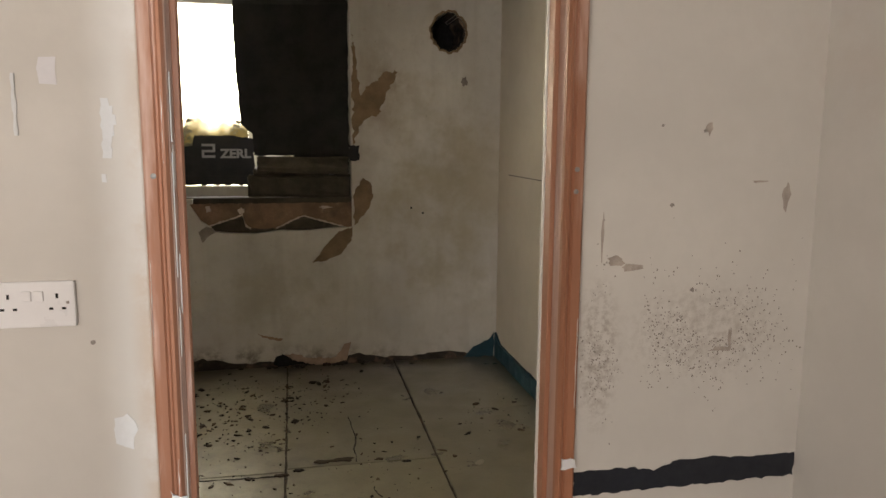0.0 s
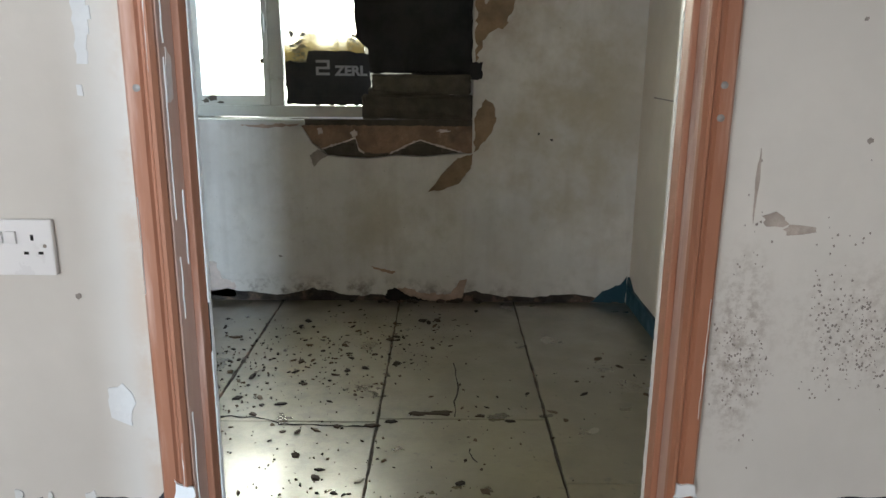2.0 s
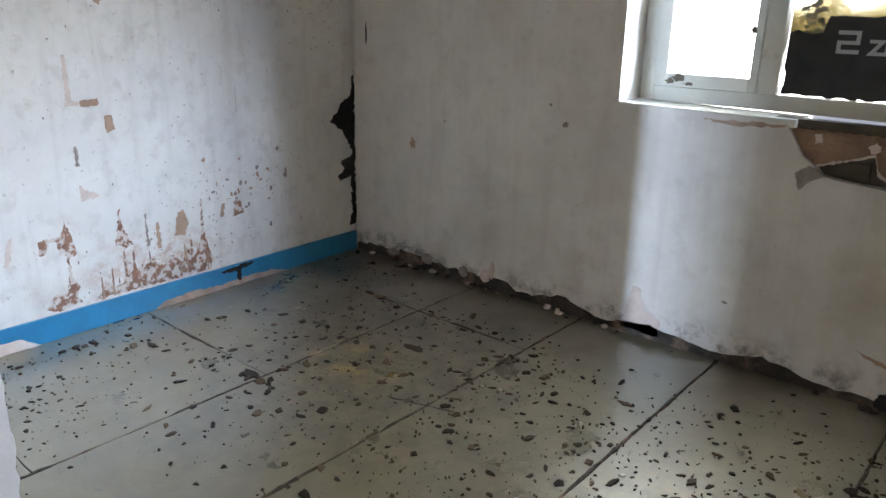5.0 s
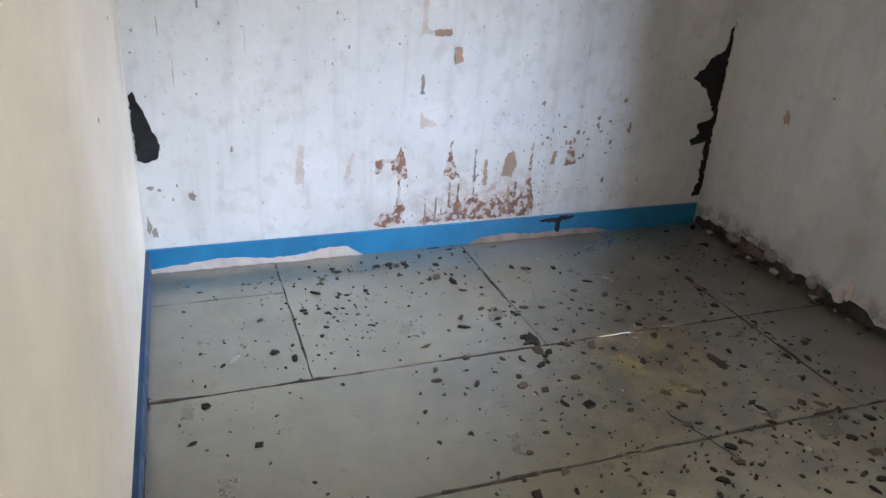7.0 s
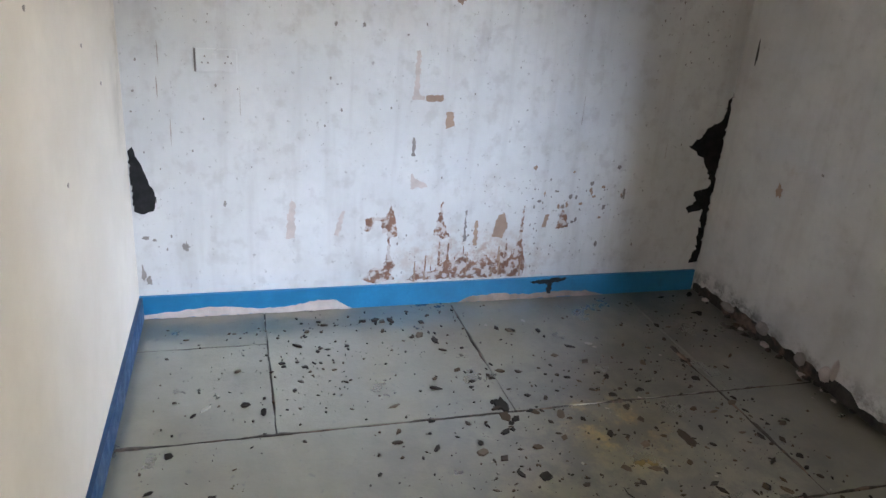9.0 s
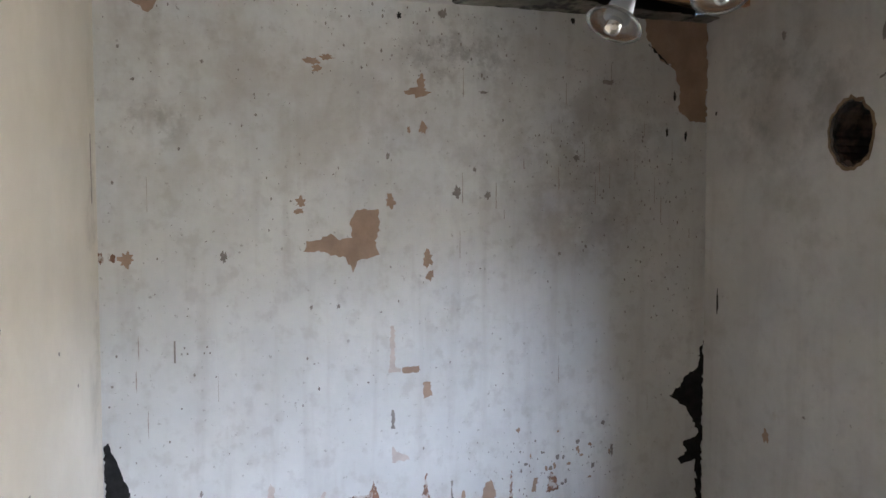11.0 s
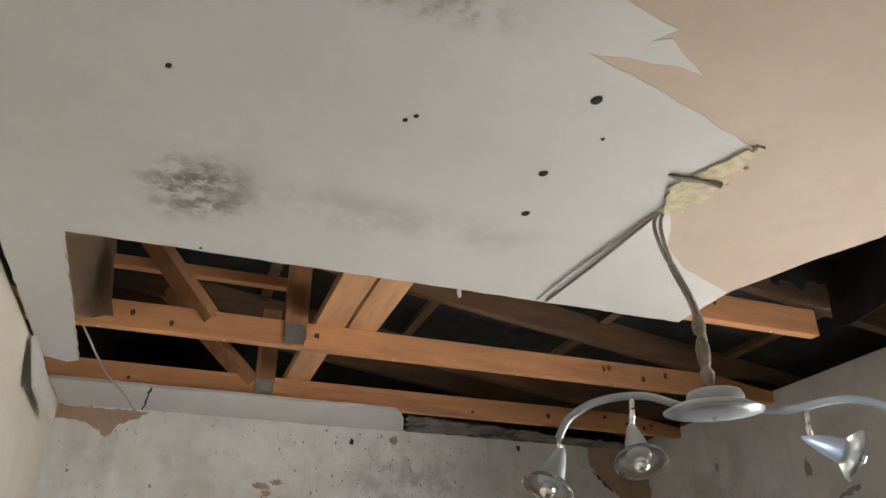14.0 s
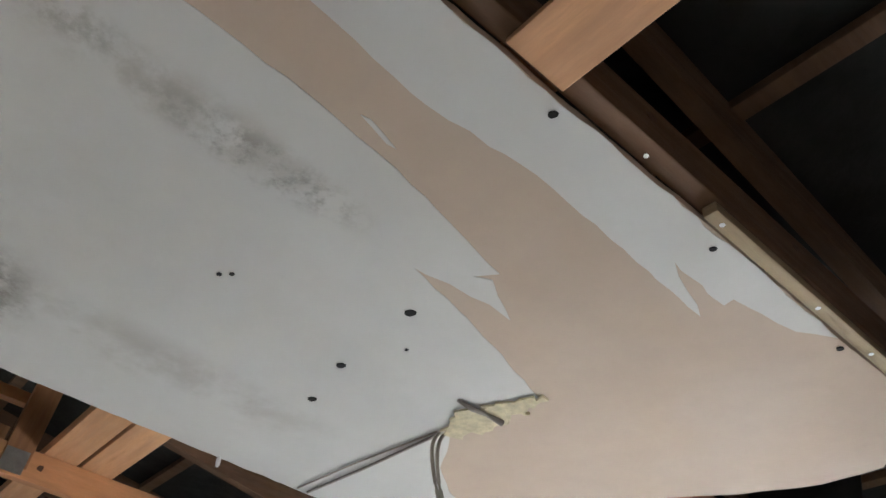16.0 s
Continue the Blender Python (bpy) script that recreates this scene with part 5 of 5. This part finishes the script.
# narrow scraped uprights and rusty triangles low on the wall
for k, (pts, m) in enumerate((
        (((1.285, 0.95), (1.31, 0.95), (1.305, 1.14), (1.29, 1.14)), M_TORN), (((1.34, 0.935), (1.41, 0.935), (1.41, 0.965), (1.34, 0.96)), M_PLASTER), (((1.43, 0.82), (1.47, 0.83), (1.46, 0.89), (1.43, 0.89)), M_PLASTER),
        (((1.29, 0.70), (1.305, 0.70), (1.30, 0.78), (1.292, 0.78)), M_GREY), (((1.29, 0.555), (1.37, 0.562), (1.35, 0.585), (1.31, 0.60), (1.295, 0.63)), M_TORN), (((1.28, 0.94), (1.33, 0.94), (1.33, 0.958), (1.28, 0.958)), M_TORN),
        (((0.765, 0.34), (0.80, 0.34), (0.80, 0.50), (0.785, 0.52), (0.77, 0.44)), M_TORN), (((0.965, 0.35), (0.985, 0.34), (1.01, 0.46), (0.99, 0.44)), M_TORN),
        (((1.10, 0.36), (1.125, 0.37), (1.14, 0.41), (1.17, 0.41), (1.175, 0.35), (1.20, 0.36), (1.205, 0.26), (1.185, 0.18), (1.225, 0.16), (1.24, 0.19), (1.215, 0.26), (1.215, 0.33), (1.245, 0.34), (1.235, 0.42), (1.21, 0.485), (1.195, 0.43), (1.10, 0.42)), M_RUST),
        (((1.41, 0.34), (1.46, 0.315), (1.49, 0.325), (1.47, 0.36), (1.45, 0.42), (1.443, 0.495), (1.43, 0.43)), M_RUST),
        (((1.09, 0.13), (1.14, 0.115), (1.24, 0.125), (1.21, 0.18), (1.14, 0.185)), M_RUST),
        (((1.30, 0.12), (1.86, 0.115), (1.87, 0.19), (1.84, 0.28), (1.835, 0.47), (1.82, 0.30), (1.80, 0.23), (1.765, 0.20), (1.74, 0.26), (1.70, 0.20), (1.66, 0.24), (1.62, 0.19), (1.57, 0.24), (1.52, 0.20), (1.48, 0.215), (1.42, 0.16), (1.34, 0.165)), M_RUST),
        (((1.69, 0.32), (1.74, 0.31), (1.76, 0.38), (1.735, 0.44), (1.70, 0.40)), M_PLASTER), (((2.0, 0.35), (2.06, 0.355), (2.05, 0.42), (2.025, 0.445)), M_RUST), (((1.93, 0.36), (1.95, 0.36), (1.96, 0.42), (1.94, 0.42)), M_PLASTER),
        (((1.55, 0.30), (1.565, 0.30), (1.56, 0.45), (1.555, 0.45)), M_GREY), (((1.60, 0.28), (1.62, 0.28), (1.615, 0.40), (1.605, 0.40)), M_PLASTER))):
    patch("scraped_streak", wall_west, plane_west, list(pts), m, "", 0.005, 0.009, 60 + k, 0.0012 + 0.0002 * (k % 4))
rg = random.Random(77)
for k in range(26):
    a, b = rg.gauss(2.07, 0.10), rg.gauss(0.47, 0.09)
    if b > 0.13:
        part("paint_chip", prism(ring(a, b, rg.uniform(0.004, 0.011), rg.uniform(0.005, 0.014), 9, 0.4, k), plane_west, -0.002, 0.0016), M_PLASTER if k % 2 else M_GREY, wall_west)
for k in range(24):
    a, z0 = rg.uniform(1.30, 1.87), rg.uniform(0.11, 0.2)
    h, w = rg.uniform(0.02, 0.13), rg.uniform(0.002, 0.007)
    patch("scraped_streak", wall_west, plane_west, [(a - w, z0), (a + w, z0), (a + w * 0.4, z0 + h), (a - w * 0.4, z0 + h)], M_RUST if k % 3 else M_PLASTER, "", 0.0015, 0.012, 200 + k, 0.0022 + 0.00012 * k)
# specks of mould, fine drips and hairline scratches on the white paint
rg = random.Random(404)
speck_v, speck_f = [], []
CLUSTERS = ((2.25, 1.9, 0.28, 0.22, 260), (1.5, 2.28, 0.25, 0.09, 130), (2.0, 0.42, 0.2, 0.12, 120), (2.55, 1.55, 0.12, 0.3, 110), (0.6, 1.9, 0.35, 0.35, 90), (1.2, 1.2, 0.6, 0.4, 90), (1.6, 0.24, 0.3, 0.08, 120), (1.35, 2.44, 0.6, 0.025, 70), (0.24, 0.8, 0.05, 0.5, 50))
for ca, cb, sa, sb, n in CLUSTERS:
    for k in range(n):
        a, b = rg.gauss(ca, sa), rg.gauss(cb, sb)
        if not 0.19 < a < 2.79 or not 0.13 < b < 2.47:
            continue
        q, o, m = 0.0012 + 0.004 * rg.random() ** 3, len(speck_v), 6
        tall = rg.uniform(0.7, 2.2)
        for d in (-0.001, 0.0009):
            speck_v += [plane_west(a + q * math.cos(1.0472 * i) * rg.uniform(0.6, 1.2), b + q * tall * math.sin(1.0472 * i) * rg.uniform(0.6, 1.2), d) for i in range(m)]
        speck_f.append(tuple(range(o + m, o + 2 * m)))
        speck_f += [(o + i, o + (i + 1) % m, o + m + (i + 1) % m, o + m + i) for i in range(m)]
speck_me = bpy.data.meshes.new("mould_specks")
speck_me.from_pydata(speck_v, [], speck_f)
speck_me.materials.append(M_GREY)
speck_ob = new("mould_specks", speck_me)
speck_ob.parent = wall_west
tagged(speck_ob, "fine grey mould specks on the white paint", kind="stuff")
for k in range(30):
    a, z1 = (rg.gauss(2.2, 0.3), rg.uniform(1.5, 2.3)) if k < 26 else (rg.uniform(0.25, 2.6), rg.uniform(0.5, 2.3))
    h, w = rg.uniform(0.03, 0.16), rg.uniform(0.0008, 0.0024)
    if 0.2 < a < 2.75:
        patch("drip", wall_west, plane_west, [(a - w, z1 - h), (a + w, z1 - h), (a + w * 0.5, z1), (a - w * 0.5, z1)], M_SCUFF, "", w * 0.5, 0.02, 300 + k, 0.0006 + 0.00002 * k)
# painted-over socket
ps = empty("painted_over_socket", (0, 0, 0), "double wall socket painted over with the white wall", "socket")
M_PO = M_WEST
part("faceplate", boxed(XW, XW + 0.008, 0.435, 0.585, 1.03, 1.117, bevel=0.003), M_PO, ps)
# Grey strip beside the plate draws its shadow outline.
part("gap", boxed(XW, XW + 0.003, 0.428, 0.435, 1.03, 1.117), M_GREY, ps)
for k in (-1, 1):
    for da, db in ((0, 0.016), (-0.011, -0.008), (0.011, -0.008)):
        part("pin_hole", boxed(XW + 0.007, XW + 0.0088, 0.51 + k * 0.042 + da - 0.003, 0.51 + k * 0.042 + da + 0.003, 1.073 + db - 0.0035, 1.073 + db + 0.0035), M_GREY, ps)
    part("switch", boxed(XW + 0.007, XW + 0.011, 0.51 + k * 0.0105 - 0.008, 0.51 + k * 0.0105 + 0.008, 1.08, 1.098, bevel=0.001), M_PO, ps)
# corner crack and marks on the cream wall
patch("corner_crack", wall_south_room, plane_south, [(-1.505, 1.65), (-1.495, 1.65), (-1.495, 1.9), (-1.50, 1.9)], M_GREY, "", 0.003, 0.02, 4)
for x, z in ((-0.95, 1.2), (-0.6, 0.9), (-1.2, 1.05), (-0.4, 1.35)):
    part("dark_mark", prism(ring(x, z, 0.01, 0.006, 10, 0.4, 3), plane_south, -0.002, 0.0014), M_GREY, wall_south_room)
part("seam", boxed(XE - 0.003, XE, 1.2, 2.6, 1.12, 1.126), M_GREY, wall_east)

# ---- spotlight bar hanging on its cable ----
LC = Vector((0.45, 1.545, 2.055))
along = Vector((0.303, 0.953, 0))
side = Vector((-0.953, 0.303, 0))
lamp = empty("spotlight_bar", LC, "satin nickel four-spot ceiling light hanging on its cable", "ceiling light")


def at(u, w, h):
    return LC + along * u + side * w + Vector((0, 0, h))


turn = Matrix.Translation(LC) @ Matrix(((along.x, side.x, 0), (along.y, side.y, 0), (0, 0, 1))).to_4x4()
part("plate", lathe(((0.090, 0.0), (0.090, 0.003), (0.07, 0.013), (0.045, 0.018), (0.0, 0.019)), turn @ pose(0, 0, 0.0, 3), 40), M_SATIN, lamp, "curved oval plate", True)
part("plate_rim", lathe(((0.0, -0.009), (0.05, -0.005), (0.090, 0.001)), turn @ pose(0, 0, 0.0, 3), 40), M_SATIN, lamp, "", True)
part("rose", lathe(((0.052, 0.012), (0.054, 0.036), (0.050, 0.046), (0.02, 0.05)), turn @ pose(0.02, 0.03, 0), 28), M_SATIN, lamp, "round ceiling rose cup", True)
part("centre_screw", lathe(((0.005, -0.014), (0.004, -0.009)), turn, 10), M_CHROME, lamp)
part("wire_knot", lathe(((0.006, 0.045), (0.013, 0.06), (0.015, 0.075), (0.008, 0.085), (0.012, 0.10), (0.014, 0.125), (0.010, 0.142), (0.006, 0.15)), turn, 12), M_DIRTY, lamp, "grimy connector block on the cable", True)
part("connector", lathe(((0.005, 0.15), (0.012, 0.158), (0.014, 0.175), (0.009, 0.19), (0.004, 0.2)), turn, 10), M_DIRTY, lamp, "", True)
for k, du in enumerate((0.0, 0.009)):
    part("cable", tube(smooth_line((at(du, 0, 0.14), at(-0.01 + du, 0.0, 0.22), at(-0.045 + du, 0.0, 0.32), at(-0.055 + du * 1.5, 0.01, 0.40), at(-0.035 + du, 0.01, H - LC.z + 0.01)), 5), 0.0042, 7), M_CABLE, lamp, "", True)
part("arm", tube(smooth_line((at(-0.06, 0.0, 0.012), at(-0.13, 0.0, 0.030), at(-0.21, 0.01, 0.022), at(-0.265, 0.02, -0.008), at(-0.288, 0.025, -0.045)), 6), 0.0072, 10), M_SATIN, lamp, "", True)
part("arm", tube(smooth_line((at(0.06, 0.0, 0.010), at(0.14, 0.0, 0.006), at(0.24, -0.01, 0.024), at(0.31, -0.02, 0.012), at(0.345, -0.03, -0.03)), 6), 0.0072, 10), M_SATIN, lamp, "", True)


def spot(base, aim):
    """A spot head: cone, bulb and glass collar, from its stem's end towards aim."""
    d = Vector(aim).normalized()
    m = Matrix.Translation(base) @ d.to_track_quat("Z", "Y").to_matrix().to_4x4() @ Matrix.Diagonal((0.98, 0.98, 1.05, 1))
    head = part("spot_head", lathe(((0.002, -0.035), (0.010, -0.020), (0.018, 0.004), (0.023, 0.028), (0.022, 0.042), (0.016, 0.044)), m, 22), M_SATIN, lamp, "pointed satin spot head", True)
    part("bulb", lathe(((0.012, 0.04), (0.014, 0.055), (0.012, 0.066), (0.0, 0.070)), m, 16), M_CHROME, head, "clear capsule bulb", True)
    part("glass_collar", lathe(((0.022, 0.030), (0.036, 0.040), (0.046, 0.048), (0.049, 0.054), (0.046, 0.054), (0.035, 0.045), (0.022, 0.036), (0.022, 0.030)), m, 26, False), M_LAMPGLASS, head, "frosted glass collar", True)


for top, base, aim in ((at(-0.288, 0.025, -0.045), at(-0.285, 0.03, -0.07), (0.12, -0.52, -1)), (at(-0.15, 0.0, 0.024), at(-0.152, 0.015, -0.03), (0.50, -0.18, -1)),
                       (at(0.175, 0.0, 0.005), at(0.172, 0.0, -0.05), (0.45, 0.70, -0.38)), (at(0.345, -0.03, -0.03), at(0.352, -0.035, -0.06), (0.6, 0.1, -0.8))):
    part("stem", tube((top, base), 0.0055, 10), M_CHROME, lamp, "", True)
    spot(base + Vector(aim).normalized() * 0.02, aim)

# ---- floor tiles ----
COLS = ((-1.598, -1.313, (0.16, 0.666)), (-1.311, -0.703, (0.16, 0.666)), (-1.598, -0.703, (0.666, 1.51, 2.40, 2.815)), (-0.70, -0.108, (0.16, 2.36, 2.815)), (-0.10, 0.525, (0.16, 2.815)),
        (0.532, 1.165, (0.16, 0.808, 1.40, 2.815)), (1.172, 1.793, (0.16, 0.806, 1.425, 2.815)), (1.80, 2.428, (0.16, 1.0, 1.95, 2.815)))
rg = random.Random(14)
for x0, x1, ys in COLS:
    for y0, y1 in zip(ys, ys[1:]):
        n = 8
        pts = ragged([(x0 + 0.0015, y0 + 0.002), (x1 - 0.0015, y0 + 0.002), (x1 - 0.0015, y1 - 0.002), (x0 + 0.0015, y1 - 0.002)], 0.0025, 0.05, rg.randrange(999))
        bm = bmesh.new()
        tilt, up = rg.uniform(-0.0012, 0.0012), rg.uniform(-0.0015, 0.0)
        lo = [bm.verts.new((a, b, -0.0115)) for a, b in pts]
        cx, cy = (x0 + x1) / 2, (y0 + y1) / 2
        hi = [bm.verts.new((a, b, up - 0.0015)) for a, b in pts]
        top = [bm.verts.new((a + (0.0015 if a < cx else -0.0015), b + (0.0015 if b < cy else -0.0015), up + tilt * (1 if a < cx else -1))) for a, b in pts]
        k = len(pts)
        for i in range(k):
            j = (i + 1) % k
            bm.faces.new((lo[i], lo[j], hi[j], hi[i]))
            bm.faces.new((hi[i], hi[j], top[j], top[i]))
        bm.faces.new(top)
        bm.faces.new(lo[::-1])
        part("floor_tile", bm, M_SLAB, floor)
for pts in (((0.56, 1.43), (0.70, 1.425), (0.85, 1.375), (1.0, 1.37), (1.14, 1.36)), ((-0.25, 1.70), (-0.12, 1.74), (0.02, 1.79)), ((1.45, 1.44), (1.47, 1.75), (1.46, 1.95)), ((0.35, 1.12), (0.42, 0.9), (0.40, 0.7)), ((1.5, 1.2), (1.52, 1.12))):
    line = smooth_line([(a, b, 0.0008) for a, b in pts], 5)
    rg2 = random.Random(int(pts[0][0] * 100))
    line = [p + Vector((rg2.uniform(-1, 1), rg2.uniform(-1, 1), 0)) * 0.006 for p in line]
    part("floor_crack", tube(line, 0.002, 4, [rg2.uniform(0.001, 0.0035) for _ in line]), M_BLACK, floor)

# dirt packed along the joints
rg = random.Random(41)
for (xa, ya), (xb, yb), r in (((-0.701, 0.17), (-0.701, 2.80), 0.006), ((-0.104, 0.9), (-0.104, 2.80), 0.006), ((0.528, 0.8), (0.528, 2.80), 0.006), ((1.168, 0.3), (1.168, 2.80), 0.0035), ((1.796, 0.3), (1.796, 2.80), 0.003), ((-1.05, 2.36), (-0.104, 2.36), 0.007), ((-1.312, 0.17), (-1.312, 0.66), 0.002), ((0.53, 0.808), (1.79, 0.806), 0.004), ((-1.56, 1.51), (-1.03, 1.505), 0.005), ((-1.32, 0.666), (-0.70, 0.666), 0.0015)):
    k = int(math.hypot(xb - xa, yb - ya) / 0.03)
    line = [Vector((xa + (xb - xa) * i / k + rg.uniform(-0.002, 0.002), ya + (yb - ya) * i / k + rg.uniform(-0.002, 0.002), -0.003)) for i in range(k + 1)]
    taper = [r * max(0.25, 0.8 + 1.3 * noise.noise(p * 7)) * rg.uniform(0.6, 1.3) for p in line]
    part("joint_dirt", tube(line, r, 6, taper), M_FOOT, floor)

# ---- debris on the floor ----


def flakes(count, lo, hi, seed, tall):
    rg = random.Random(seed)
    vs, fs = [], []
    while count:
        a, b = rg.uniform(XW + 0.06, XE - 0.1), rg.uniform(0.25, YN - 0.06)
        dens = 0.35 + 0.9 * noise.noise((a * 1.3, b * 1.3, 3.0)) + (0.35 if -1.0 < a < 1.2 and 0.9 < b < 2.5 else 0)
        dens -= 0.35 if a > 1.6 else 0
        dens += 0.45 if math.hypot(a + 0.5, b - 1.85) < 0.6 else 0
        if rg.random() > dens:
            continue
        count -= 1
        r = lo * (hi / lo) ** (rg.random() ** 1.8)
        k, ph, el = rg.randint(4, 7), rg.uniform(0, 6.28), rg.uniform(0.3, 0.8)
        base = len(vs)
        h = r * rg.uniform(0.1, tall) + 0.0012
        tx, ty = rg.uniform(-0.15, 0.15), rg.uniform(-0.15, 0.15)
        ring_pts = []
        for i in range(k):
            q = r * rg.uniform(0.6, 1.15)
            u, v = q * math.cos(6.283 * i / k), el * q * math.sin(6.283 * i / k)
            ring_pts.append((u * math.cos(ph) - v * math.sin(ph), u * math.sin(ph) + v * math.cos(ph)))
        for z in (-0.003, 1):
            for u, v in ring_pts:
                s = 1.0 if z < 0 else 0.8
                vs.append((a + u * s, b + v * s, -0.003 if z < 0 else max(0.0004, h + tx * u + ty * v)))
        fs.append(tuple(range(base + k, base + 2 * k)))
        for i in range(k):
            j = (i + 1) % k
            fs.append((base + i, base + j, base + k + j, base + k + i))
    return vs, fs


vs, fs = [], []
for args in ((900, 0.009, 0.032, 3, 0.12), (2400, 0.0018, 0.009, 4, 0.4)):
    v, f = flakes(*args)
    o = len(vs)
    vs += v
    fs += [tuple(i + o for i in q) for q in f]
for a, b, r, s in ((1.40, 1.47, 0.05, 1), (1.32, 1.465, 0.04, 2), (1.55, 1.45, 0.022, 3), (-0.44, 2.06, 0.055, 4), (-0.75, 1.47, 0.05, 5), (1.15, 1.37, 0.03, 6), (1.22, 1.40, 0.03, 7), (-1.25, 1.35, 0.03, 8), (0.42, 2.24, 0.03, 9), (1.66, 1.41, 0.02, 10)):
    o = len(vs)
    out = ring(a, b, r, r * 0.45, 12, 0.35, s)
    vs += [(x, y, -0.002) for x, y in out] + [(a + (x - a) * 0.8, b + (y - b) * 0.8, 0.004) for x, y in out]
    fs.append(tuple(range(o + 12, o + 24)))
    fs += [(o + i, o + (i + 1) % 12, o + 12 + (i + 1) % 12, o + 12 + i) for i in range(12)]
me = bpy.data.meshes.new("floor_debris")
me.from_pydata(vs, [], fs)
me.materials.append(M_DEBRIS)
tagged(new("floor_debris", me), "scattered dark flakes, grit and leaf scraps on the tiles", "debris", kind="stuff")
